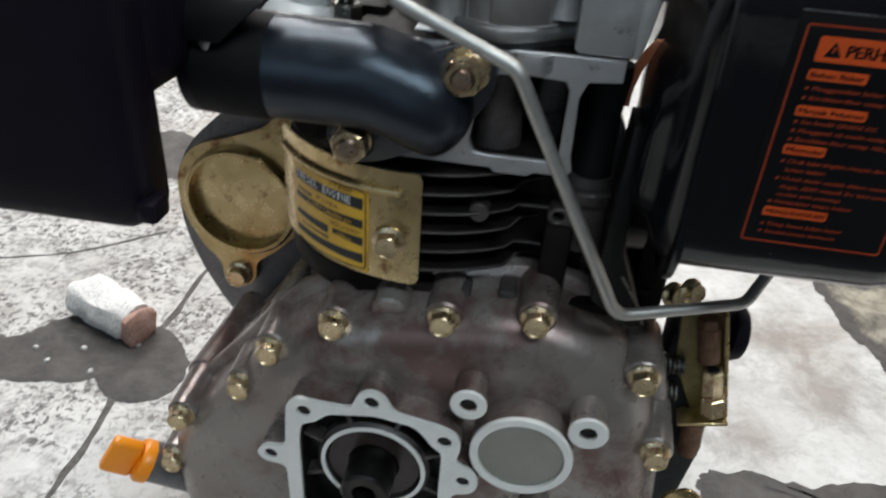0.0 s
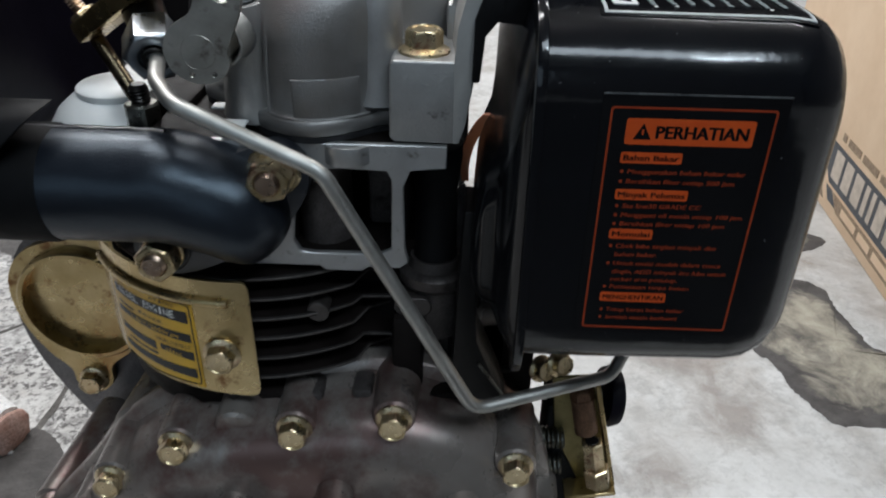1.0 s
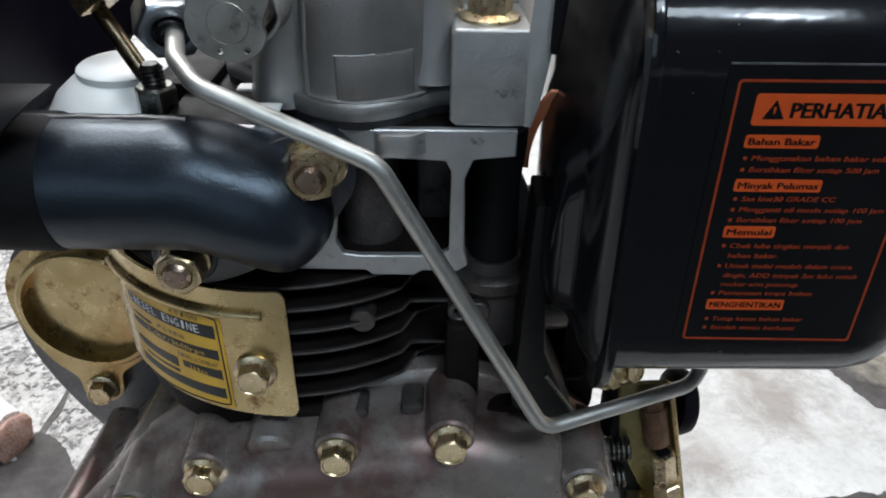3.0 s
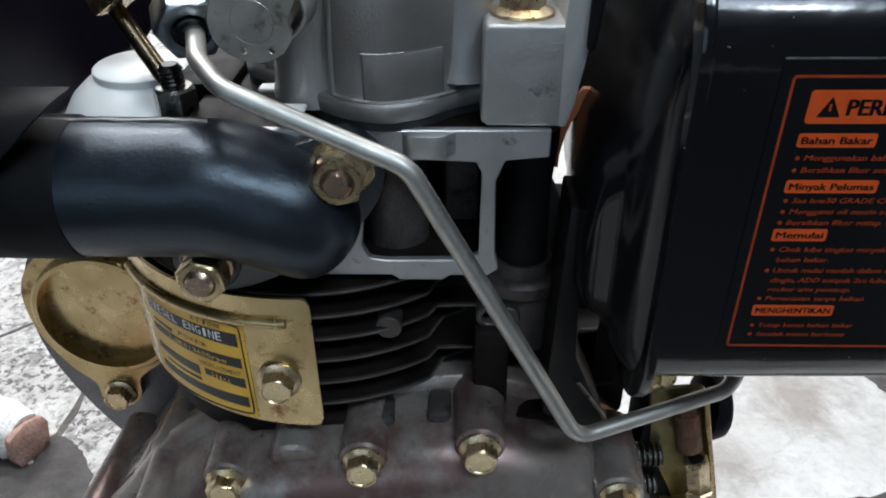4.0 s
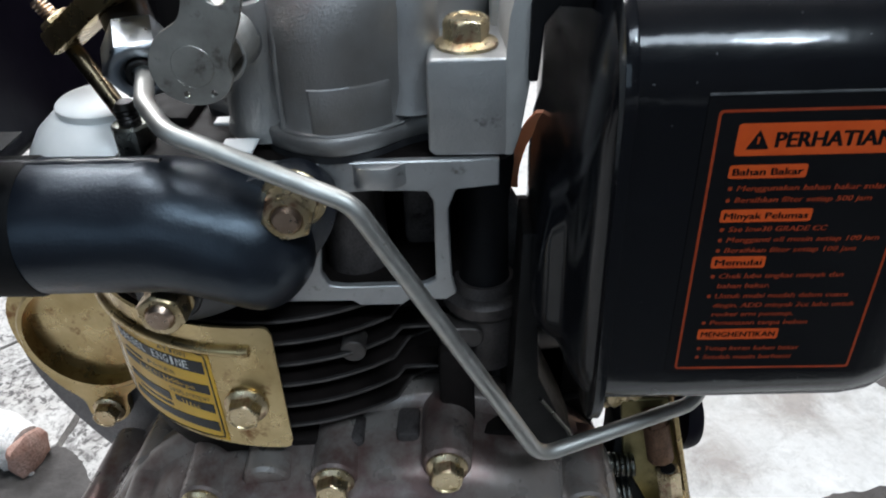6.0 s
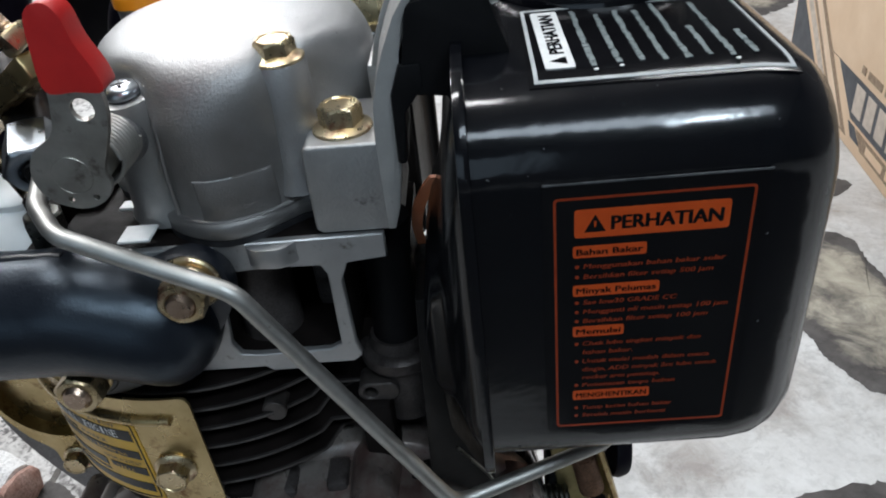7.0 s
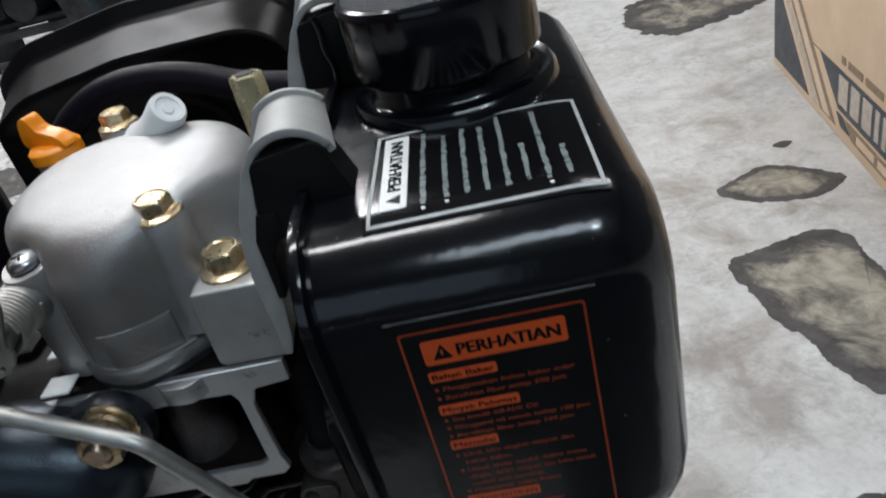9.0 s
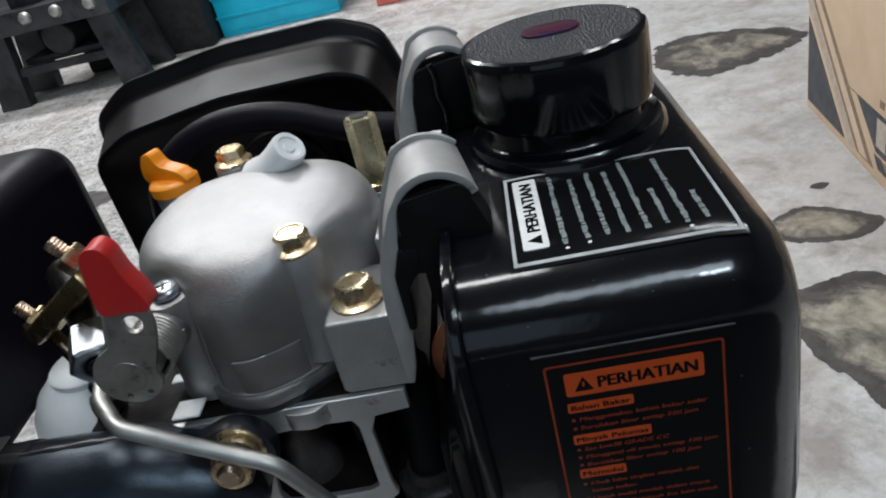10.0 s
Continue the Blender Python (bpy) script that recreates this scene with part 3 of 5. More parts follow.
# a broken brick on the floor
def lump(x0, x1, w, h, n=9, m=24, seed=0):
    """A rough block: squarish rings along x, worn and chipped."""
    rings = []
    for i in range(n + 1):
        x = x0 + (x1 - x0) * i / n
        end = 0.72 if i in (0, n) else 1.0
        ring = []
        for j in range(m):
            a = 2 * math.pi * j / m
            c, s = math.cos(a), math.sin(a)
            q = max(abs(c), abs(s)) ** 0.5
            p = Vector((x, w * end * c / q, h / 2 + h / 2 * end * s / q))
            p += Vector(noise.noise_vector(p * 0.05 + Vector((seed, 0, 0)))) * 5 + Vector(noise.noise_vector(p * 0.14)) * 2
            ring.append((p.x, p.y, max(p.z, 0.3)))
        rings.append(ring)
    return loft(bmesh.new(), rings)


LUMP = pose(-0.400, 0.578, 0, 0, 0, -22)
brick = tagged(part("broken_brick", lump(-50, 42, 23, 40), WHITEBRICK, sharp=50, place=LUMP), "white lime-washed broken brick lying on the floor", "brick")
part("broken_end", lump(38, 53, 20, 36, 4, 24, 3), PINKBRICK, brick, "pinkish bare broken end", 50)


# ---- the carton: its printed side runs from the far corner towards the camera ----
FARC, NEARC = Vector((678, 1450, 0)), Vector((620, 809, 0))
RUN = (NEARC - FARC).normalized()
OUTW = RUN.cross(Vector((0, 0, 1)))
CARTON = Matrix(((RUN.x, OUTW.x, 0, FARC.x), (RUN.y, OUTW.y, 0, FARC.y), (0, 0, 1, 0), (0, 0, 0, 1)))
carton = empty("carton", tuple(FARC), "brown cardboard carton with dark diagonal print on its side", "carton")


def card(name, bm, material, label=""):
    bm.transform(CARTON)
    return part(name, bm, material, carton, label)


def printed(name, pts, material, label="", lift=0.9):
    return card(name, prism(bmesh.new(), "y", -1.0, lift, pts), material, label)


card("body", bevel(box(bmesh.new(), 0, 720, -420, 0, 0.5, 430), 3), CARDBOARD)
card("top_flap", bevel(box(bmesh.new(), -1, 721, -421, -211, 430, 434), 1), CARDBOARD)
card("top_flap", bevel(box(bmesh.new(), -1, 721, -209, 1, 430, 434), 1), CARDBOARD)
printed("printed_panel", [(8, 15), (192, 15), (8, 168)], PRINT, "dark printed corner panel")
printed("printed_stripe", [(214, 15), (240, 15), (-0 + 20, 200), (4, 200), (4, 190)], PRINTPALE, "pale printed stripe")
printed("printed_stripe", [(246, 15), (312, 15), (130, 168), (50, 232), (12, 232), (12, 214)], PRINTBROWN, "brown printed stripe", 0.5)
printed("printed_stripe", [(258, 18), (290, 18), (110, 170), (60, 210), (34, 210)], CARDPALE, "pale printed stripe", 0.9)
printed("printed_band", [(318, 46), (716, 46), (716, 107), (205, 107), (240, 107), (226, 104)][:4] + [(236, 107)], PRINT, "dark printed band")
printed("printed_strip", [(372, 18), (716, 18), (716, 40), (345, 40)], PRINTBROWN, "brown printed strip")
printed("printed_strip", [(330, 22), (364, 22), (338, 40), (312, 40)], PRINT, "dark printed block")
u = 318
for w in (34, 30, 30, 13, 12, 28, 30):
    printed("print_bar", [(u, 56), (u + w, 56), (u + w, 100), (u, 100)], PRINTPALE, "", 1.5)
    u += w + 11
u = 322
for w in (14, 50, 56, 70, 48, 60):
    printed("print_bar", [(u, 118), (u + w, 118), (u + w, 129), (u, 129)], PRINTBROWN)
    u += w + 10
u = 390
for w in (60, 44, 76, 50):
    printed("print_bar", [(u, 23), (u + w, 23), (u + w, 35), (u, 35)], CARDBOARD, "", 1.3)
    u += w + 12
printed("picture", smooth_loop([(482, 200), (478, 236), (492, 252), (500, 282), (560, 300), (640, 290), (660, 240), (640, 190), (590, 172), (548, 176), (528, 204)], 5), PRINT, "dark printed picture of a machine")

# ---- far things across the floor ----
stand = empty("metal_stand", (-1450, 3050, 0), "worn grey-black iron work stand with splayed legs on the floor", "stand")
part("top", bevel(box(bmesh.new(), -1760, -1190, 2860, 3220, 270, 350), 6), STANDIRON, stand)
for sx, sy in ((-1690, 2930), (-1260, 2930), (-1690, 3170), (-1260, 3170)):
    out = -1 if sx < -1450 else 1
    part("leg", loft(bmesh.new(), [[(sx + out * 40 + a, sy + b, 1) for a, b in ((-60, -26), (60, -26), (60, 26), (-60, 26))], [(sx + a, sy + b, 280) for a, b in ((-50, -26), (50, -26), (50, 26), (-50, 26))]]), STANDIRON, stand)
part("rail", box(bmesh.new(), -1690, -1260, 2920, 2945, 110, 140), STANDIRON, stand)
part("rail", box(bmesh.new(), -1690, -1260, 3155, 3180, 110, 140), STANDIRON, stand)
for bx, by in ((-1640, 2855), (-1500, 2855), (-1380, 2855), (-1250, 2855)):
    part("bolt_head", lathe(bmesh.new(), (bx, by + 6, 318), (bx, by - 20, 322), [(24, 0), (24, 8), (18, 20), (8, 24)], 12), STEEL, stand, "bright bolt head")
part("shelf", bevel(box(bmesh.new(), -1640, -1300, 2960, 3160, 140, 165), 4), STANDIRON, stand)
part("gear_housing", cyl(bmesh.new(), (-1470, 2950, 215), (-1470, 3120, 215), 62, 58, 28, 6), STANDIRON, stand)
part("vice", bevel(box(bmesh.new(), -1600, -1480, 2960, 3100, 345, 420), 8), STANDIRON, stand)
# plain block put in for the unclear dark machine beside the stand
bm = bmesh.new()
box(bm, -1560, -1000, 3240, 3760, 1, 470)
tagged(part("dark_machine_block", bevel(bm, 12), BLACKIRON), "dark block standing for the dark machine beside the stand", "crate")


def crate(x0, x1, y0, y1, h, material, label):
    e = empty("plastic_crate", ((x0 + x1) / 2, (y0 + y1) / 2, 0), label, "crate", "plastic crates")
    part("base", bevel(box(bmesh.new(), x0, x1, y0, y1, 1, 14), 3), material, e)
    for a in ((x0, x1, y0, y0 + 12), (x0, x1, y1 - 12, y1), (x0, x0 + 12, y0 + 12, y1 - 12), (x1 - 12, x1, y0 + 12, y1 - 12)):
        part("side_panel", bevel(box(bmesh.new(), *a, 14, h), 3), material, e)
    for k in range(3):
        z = h * (0.3 + 0.3 * k)
        part("rib", bevel(box(bmesh.new(), x0 - 6, x1 + 6, y0 - 6, y0, z, z + 12), 2), material, e)


crate(-990, -470, 3350, 3650, 260, BLUE, "bright blue plastic crate on the floor")
crate(-300, 60, 3260, 3560, 240, CORAL, "coral red plastic crate on the floor")

# ---- the diesel engine ----
engine = empty("diesel_engine", (0, 400, 0), "small air-cooled single-cylinder diesel engine, black tank, grey castings, on the floor", "engine")

# crankcase and gear cover
OUT = smooth_loop([(130, 110), (131, 170), (127, 215), (114, 262), (86, 288), (44, 303), (-6, 298), (-64, 285), (-106, 258), (-132, 226), (-158, 196), (-178, 172), (-190, 138), (-182, 80), (-140, 40), (-30, 24), (80, 34)], 6)
C0 = (-18, 150)


def ring_xz(loop, y):
    return [(u, y, v) for u, v in loop]


crank = part("crankcase", loft(bmesh.new(), [ring_xz(scaled(OUT, C0, s), y) for s, y in ((0.97, 346), (0.985, 347), (0.985, 355), (0.975, 357), (0.93, 358.5), (0.925, 366), (0.965, 368), (0.97, 371), (0.965, 376), (0.915, 378), (0.91, 388), (0.955, 390), (0.955, 398), (0.905, 400), (0.90, 418), (0.94, 420), (0.94, 430), (0.89, 433), (0.88, 500), (0.84, 505))]), CRANK, engine)
for x0, x1 in ((-150, -90), (60, 110)):
    part("foot", bevel(box(bmesh.new(), x0, x1, 330, 500, 0.5, 60), 5), CRANK, crank)
part("sump", bevel(box(bmesh.new(), -100, 70, 350, 490, 12, 60), 8), CRANK, crank)
cover = part("gear_cover", loft(bmesh.new(), [ring_xz(scaled(OUT, C0, s), y) for s, y in ((1.0, 346), (1.0, 338), (0.99, 336.5), (0.958, 335), (0.95, 331), (0.945, 322), (0.932, 313), (0.91, 306.5), (0.88, 301.5), (0.845, 298), (0.80, 296), (0.74, 295.2), (0.4, 295))]), CRANK, engine, "grey-brown lacquered casting", 50)
BOLTS = [(-104, 244, 306), (-66, 270.5, 305), (-6, 285, 304), (42, 293.5, 304), (101.5, 266, 304), (-124, 213, 306), (-166, 178, 306), (-176, 138, 306), (118, 214, 304)]
bolt_ob = None
for x, z, y in BOLTS:
    cyl(bm := bmesh.new(), (x, 344, z), (x, y, z), 12.0, 10.2, 28, 1.2)
    part("bolt_boss", bm, CRANK, cover)
    if x < -60 and z > 150:
        d = Vector((x - C0[0], 0, z - C0[1])).normalized() * 9
        cyl(bm := bmesh.new(), (x + d.x * 0.1, 340, z + d.z * 0.1), (x - d.x * 0.2, 428, z - d.z * 0.2), 13.2, 12.5, 24, 3)
        part("cast_column", bm, CRANK, crank)
    pl = facing((x, y, z), (0, -1, 0), random.uniform(0, 60))
    bolt_ob = again(bolt_ob, cover, pl) if bolt_ob else flange_bolt("flange_bolt", cover, pl, 12.6, 8.2, 8.8)
# the machined output face
FACE = round_loop([(-86, 232), (-80, 238), (-70, 236.5), (-49, 236), (-46, 247), (-38, 251.5), (-30, 247), (-26, 237.5), (0, 233), (9, 229), (12, 221), (9, 207), (20, 203), (24, 194), (20, 185), (9, 183), (8, 150), (3, 135), (-12, 126), (-60, 126), (-82, 134), (-87, 150), (-88, 183), (-101, 184), (-106, 190), (-101, 197), (-88, 198)], 5)
HOLE = round_loop([(-79, 150), (-79.5, 205), (-78, 218.5), (-70, 221.5), (-65.5, 226), (-62, 229), (-36, 233.5), (-14, 230), (-8.5, 224), (-4, 217.5), (1.5, 214), (1.5, 200), (1, 155), (-10, 138), (-40, 134), (-68, 138)][::-1], 4, 3)[::-1]
BORES = ((-76, 228.5), (-38, 242.5), (2.5, 222.5), (-97, 190.5), (14.5, 194))
GH = [disc(-76, 228.5, 4.1, 16), disc(-38, 242.5, 4.2, 16), disc(2.5, 222.5, 4.1, 16), disc(-97, 190.5, 3.9, 16), disc(14.5, 194, 4.0, 16)]
wall = part("output_housing", prism(bmesh.new(), "y", 279.4, 297, scaled(FACE, (-40, 185), 0.996), [HOLE]), CRANK, cover)
part("output_face", prism(bmesh.new(), "y", 277.2, 279.8, FACE, [HOLE] + GH), MACHINED, cover, "bright machined aluminium face")
# dark discs and an added liner paint the depth of bores and recess
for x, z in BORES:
    part("bore", cyl(bmesh.new(), (x, 283, z), (x, 279.2, z), 4.6, None, 16, 0.1), SHADEBLACK, cover)
part("shade_liner", prism(bmesh.new(), "y", 279.6, 293.6, scaled(HOLE, (-39, 185), 0.999), [scaled(HOLE, (-39, 185), 0.975)]), SHADEBLACK, cover, "near-black liner with the recess's shade in its colour")
part("housing_floor", prism(bmesh.new(), "y", 293.2, 294.6, HOLE), SHADEBLACK, cover)
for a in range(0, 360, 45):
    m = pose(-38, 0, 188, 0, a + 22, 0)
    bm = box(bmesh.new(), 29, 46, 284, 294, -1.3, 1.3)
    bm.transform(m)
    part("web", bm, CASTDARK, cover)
part("bearing_ring", ring_solid(bmesh.new(), (-38, 282.6, 188), (-38, 294, 188), 33, 28.4, 48, 2.2), CASTDARK, cover, "dark bearing housing")
part("bearing_rim", ring_solid(bmesh.new(), (-38, 281.8, 188), (-38, 283, 188), 30.8, 28.2, 48, 0.3), MACHINED, cover, "bright turned rim")
part("oil_seal", ring_solid(bmesh.new(), (-38, 285, 188), (-38, 294, 188), 28.1, 15, 40, 1.5), SEAL, cover)
part("output_shaft", ring_solid(bmesh.new(), (-38, 262, 188), (-38, 294, 188), 14, 7, 36, 1.5), DARKSTEEL, cover)
part("bearing_boss", cyl(bmesh.new(), (44, 297, 220), (44, 280.4, 220), 27.6, None, 48), CRANK, cover)
part("bearing_cover", ring_solid(bmesh.new(), (44, 277.5, 220), (44, 280.6, 220), 27.8, 23.2, 48), MACHINED, cover, "bright machined ring")
part("cover_disc", lathe(bmesh.new(), (44, 279.4, 220), (44, 296, 220), [(23.4, 0), (22.6, 0.6), (21.4, 1.6), (17, 2.8), (10, 3.7), (2, 4.0)], 44), COVERGREY, cover, "dished grey end cap", 60)
for x, z, r in ((13.3, 252, 9.2), (76, 245.5, 9.8), (56, 172, 9)):
    part("screw_boss", ring_solid(bmesh.new(), (x, 279, z), (x, 298, z), r, 4.6, 32), CRANK, cover)
    part("boss_face", ring_solid(bmesh.new(), (x, 277, z), (x, 279.3, z), r + 0.6, 4.7, 32), MACHINED, cover, "bright machined face")
part("boss_bore", cyl(bmesh.new(), (13.3, 290, 252), (13.3, 280, 252), 4.6), SHADEBLACK, cover)
part("boss_bore", cyl(bmesh.new(), (76, 290, 245.5), (76, 280, 245.5), 4.6), SHADEBLACK, cover)
# raised casting above the cover between the bolts
part("cast_boss", bevel(cyl(bmesh.new(), (-36, 345, 284), (-36, 308, 279), 12, 11, 24, 1.5), 0.5), CRANK, cover)
for r, a0, a1, y in ((152, 36, 62, 304), (128, 20, 70, 297.5)):
    tube(bm := bmesh.new(), [(C0[0] + r * math.cos(radians(a)), y + 1.2, C0[1] + r * math.sin(radians(a)) * 0.92) for a in np.linspace(a0, a1, 14)], 3.2, 10)
    part("cast_ridge", bm, CRANK, cover)
# dipstick at the crankcase flank
part("dipstick_tube", cyl(bmesh.new(), (-168, 330, 95), (-204, 312, 122), 15, 13.5), SIDEGREY, engine)
bm = bmesh.new()
lathe(bm, (-200, 313, 119), (-216, 306, 130), [(11, 0), (14.5, 1), (14.5, 7), (13, 9), (9, 10)], 24)
cap = part("dipstick_cap", bm, ORANGE, engine, "bright orange plastic cap")
bm = box(bmesh.new(), -5, 5, -14, 14, -4, 17)
bevel(bm, 3.2, 3)
bm.transform(Matrix.Translation((-210, 308, 126)) @ (Vector((-16, -7, 11))).to_track_quat("Z", "Y").to_matrix().to_4x4())
part("grip", bm, ORANGE, cap)

# side plate with the round pressed cover
SIDE = smooth_loop([(-184, 324), (-217, 284), (-219, 225), (-190, 160), (-150, 120), (-95, 130), (-85, 250), (-90, 345), (-140, 352)], 5)
side = part("side_casting", bevel(prism(bmesh.new(), "y", 438, 470, SIDE), 2), SIDEGREY, engine, "oily grey casting")
RIM = smooth_loop([(-150, 322), (-176, 311), (-203, 300), (-217, 278), (-216, 248), (-204, 222), (-192, 208), (-190, 194), (-178, 188), (-166, 196), (-163, 212), (-146, 226), (-128, 248), (-122, 285), (-128, 330), (-138, 336)], 4)
gold = part("round_cover", prism(bmesh.new(), "y", 432, 438, RIM, [disc(-171, 263, 37, 40)]), PLATE, engine, "yellow zinc pressed cover")
bm = bmesh.new()
ring_solid(bm, (-171, 426, 263), (-171, 438, 263), 41, 37, 48, 1.5)
part("rim", bm, PLATE, gold)
part("dish", cyl(bmesh.new(), (-171, 440, 263), (-171, 435.5, 263), 38, None, 44), PLATE, gold)
flange_bolt("cover_bolt", gold, facing((-178, 432, 200), (0, -1, 0)), 14, 9, 10)

# cylinder with its fins, round in front and straight beside the push rods
FX, FY, FR = -30, 402, 85.5
barrel = part("cylinder", lathe(bmesh.new(), (FX, FY, 286), (FX, FY, 300), [(70, 0), (66, 10), (62, 12), (62, 78)], 48), SHADECAST, engine, "finned cylinder, near-black with the shade between fins in its colour")
part("barrel_flank", box(bmesh.new(), 10, 62, 352, 470, 290, 364), SHADECAST, barrel)
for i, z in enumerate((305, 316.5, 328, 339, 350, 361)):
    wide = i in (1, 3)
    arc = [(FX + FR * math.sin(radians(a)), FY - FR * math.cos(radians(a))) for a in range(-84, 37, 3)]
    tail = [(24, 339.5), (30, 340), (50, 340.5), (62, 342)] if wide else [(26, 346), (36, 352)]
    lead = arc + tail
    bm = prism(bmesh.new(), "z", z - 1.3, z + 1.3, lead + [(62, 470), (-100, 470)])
    part("fin", bevel(bm, 0.5, 1), SHADECAST, barrel)
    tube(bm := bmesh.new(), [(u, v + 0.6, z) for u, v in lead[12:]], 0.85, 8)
    part("fin_edge", bm, FINEDGE, barrel, "paler bead for the lit fin edge")
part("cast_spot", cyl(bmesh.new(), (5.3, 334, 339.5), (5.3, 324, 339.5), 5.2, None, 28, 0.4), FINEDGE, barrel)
part("column", bevel(box(bmesh.new(), 39, 54, 329, 346, 282, 334), 3), SHADECAST, barrel)
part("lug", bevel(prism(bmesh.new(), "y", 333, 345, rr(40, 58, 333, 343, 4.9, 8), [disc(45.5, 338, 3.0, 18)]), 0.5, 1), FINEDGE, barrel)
part("deck", bevel(prism(bmesh.new(), "z", 276, 291, smooth_loop([(-122, 420), (-106, 362), (-70, 330), (-20, 322), (30, 322), (72, 328), (92, 350), (92, 400), (70, 480), (-100, 480)], 4)), 3), SHADECAST, barrel)
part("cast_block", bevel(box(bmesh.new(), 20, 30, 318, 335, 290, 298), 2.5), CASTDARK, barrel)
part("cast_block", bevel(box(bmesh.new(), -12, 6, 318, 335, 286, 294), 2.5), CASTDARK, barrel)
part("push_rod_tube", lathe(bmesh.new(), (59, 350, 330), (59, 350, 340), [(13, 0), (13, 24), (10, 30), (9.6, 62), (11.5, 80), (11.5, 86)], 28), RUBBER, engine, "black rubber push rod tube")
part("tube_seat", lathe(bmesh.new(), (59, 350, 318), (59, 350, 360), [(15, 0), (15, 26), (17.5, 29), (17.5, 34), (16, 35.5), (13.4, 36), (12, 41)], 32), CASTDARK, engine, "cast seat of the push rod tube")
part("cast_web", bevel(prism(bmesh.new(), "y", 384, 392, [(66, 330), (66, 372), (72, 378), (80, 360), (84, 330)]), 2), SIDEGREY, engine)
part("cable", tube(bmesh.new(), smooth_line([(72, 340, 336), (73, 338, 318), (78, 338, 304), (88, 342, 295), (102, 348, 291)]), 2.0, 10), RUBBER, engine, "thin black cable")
part("side_web", bevel(box(bmesh.new(), 82, 112, 356, 374, 262, 338), 3), SHADECAST, engine)
part("side_column", bevel(box(bmesh.new(), 66, 82, 352, 410, 290, 336), 3), SHADECAST, engine)
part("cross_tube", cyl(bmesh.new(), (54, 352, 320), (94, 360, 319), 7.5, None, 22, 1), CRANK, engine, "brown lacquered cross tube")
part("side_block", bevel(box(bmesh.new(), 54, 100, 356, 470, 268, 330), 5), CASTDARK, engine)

# cylinder head
HEAD = [(-62, 366), (8, 366), (11, 363.8), (27, 363.8), (30, 366), (44, 366), (48, 369), (46.4, 376), (46, 406), (49, 413.5), (64, 415), (64, 425), (-62, 425)]
WIN = [(1.5, 412.5), (0, 402), (-2.5, 379), (0, 373.5), (6, 372.6), (36, 373), (40.5, 375.5), (41, 409), (39, 413), (20, 413.8)]
head = part("cylinder_head", bevel(prism(bmesh.new(), "y", 323, 326.4, HEAD, [WIN[::-1]]), 0.5, 1), HEADCAST, engine, "machined grey aluminium head")
# same casting as the pale face, painted near-black for the shade inside
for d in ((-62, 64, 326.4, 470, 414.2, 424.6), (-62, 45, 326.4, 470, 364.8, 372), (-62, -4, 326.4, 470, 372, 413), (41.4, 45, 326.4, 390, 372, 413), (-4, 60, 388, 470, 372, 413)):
    part("casting", box(bmesh.new(), *d), SHADECAST, head)
part("port", cyl(bmesh.new(), (9, 344, 368), (9, 346, 416), 12.5, 11.5), CASTDARK, head, "dark cast port")
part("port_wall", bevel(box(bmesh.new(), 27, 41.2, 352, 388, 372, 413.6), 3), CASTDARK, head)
part("bolt_boss", bevel(prism(bmesh.new(), "z", 416.4, 424.4, smooth_loop([(12, 332), (13.5, 324), (17, 319.6), (26, 318.6), (31, 322), (34, 326), (34, 333)], 4)), 1.2), HEADCAST, head)

# two white plates stand for lamp light reflected off the machined deck
part("deck_glint", bevel(box(bmesh.new(), -31, -19, 322, 333, 429.4, 430.6), 0.4, 1), INKWHITE, head, "white plate painted for the deck's reflected light")
part("deck_glint", bevel(box(bmesh.new(), -39, -30, 346, 352, 429.4, 430.8), 0.4, 1), INKWHITE, head, "white plate painted for the deck's reflected light")
# rocker cover
ROCK = smooth_loop([(-40, 346), (-26, 332), (-6, 322), (17, 318.5), (34, 322), (46, 334), (60, 342), (68, 372), (66, 408), (48, 434), (10, 444), (-34, 438), (-52, 412), (-52, 374)], 6)
RIMLINE = smooth_loop([(-38, 360), (-22, 343), (-11, 329.4), (6, 321.6), (21, 326), (34, 336.5), (52, 347), (66, 372), (64, 408), (48, 432), (10, 442), (-34, 437), (-50, 412), (-50, 374)], 6)
BODY = smooth_loop([(-34, 357), (-17, 349), (-9, 331.5), (6, 324.6), (21, 328.6), (32.6, 337.6), (38, 350), (62, 373), (60, 406), (44, 429), (10, 438), (-30, 433), (-46, 409), (-46, 375)], 6)
CR = (8, 384)


def between(a, b, k):
    return [(u0 + (u1 - u0) * k, v0 + (v1 - v0) * k) for (u0, v0), (u1, v1) in zip(a, b)]


part("gasket", prism(bmesh.new(), "z", 424.9, 427.4, scaled(RIMLINE, CR, 0.992)), INKDARK, head, "black gasket")
DOME = [(scaled(RIMLINE, CR, 0.99), 427.5), (RIMLINE, 428.2), (RIMLINE, 432.8), (scaled(RIMLINE, CR, 0.988), 434), (scaled(BODY, CR, 1.012), 434.8), (BODY, 436.5)]
for k, sc, z in ((0.0, 1.0, 450), (0.03, 0.998, 460), (0.1, 0.992, 467), (0.25, 0.976, 473), (0.42, 0.95, 478), (0.6, 0.915, 482), (0.78, 0.865, 485.4), (0.9, 0.80, 487.8), (1.0, 0.71, 489.4), (1.0, 0.56, 490.5), (1.0, 0.32, 491.1), (1.0, 0.12, 491.2)):
    DOME.append((scaled(between(BODY, scaled(ROCK, CR, 0.895), k), CR, sc), z))
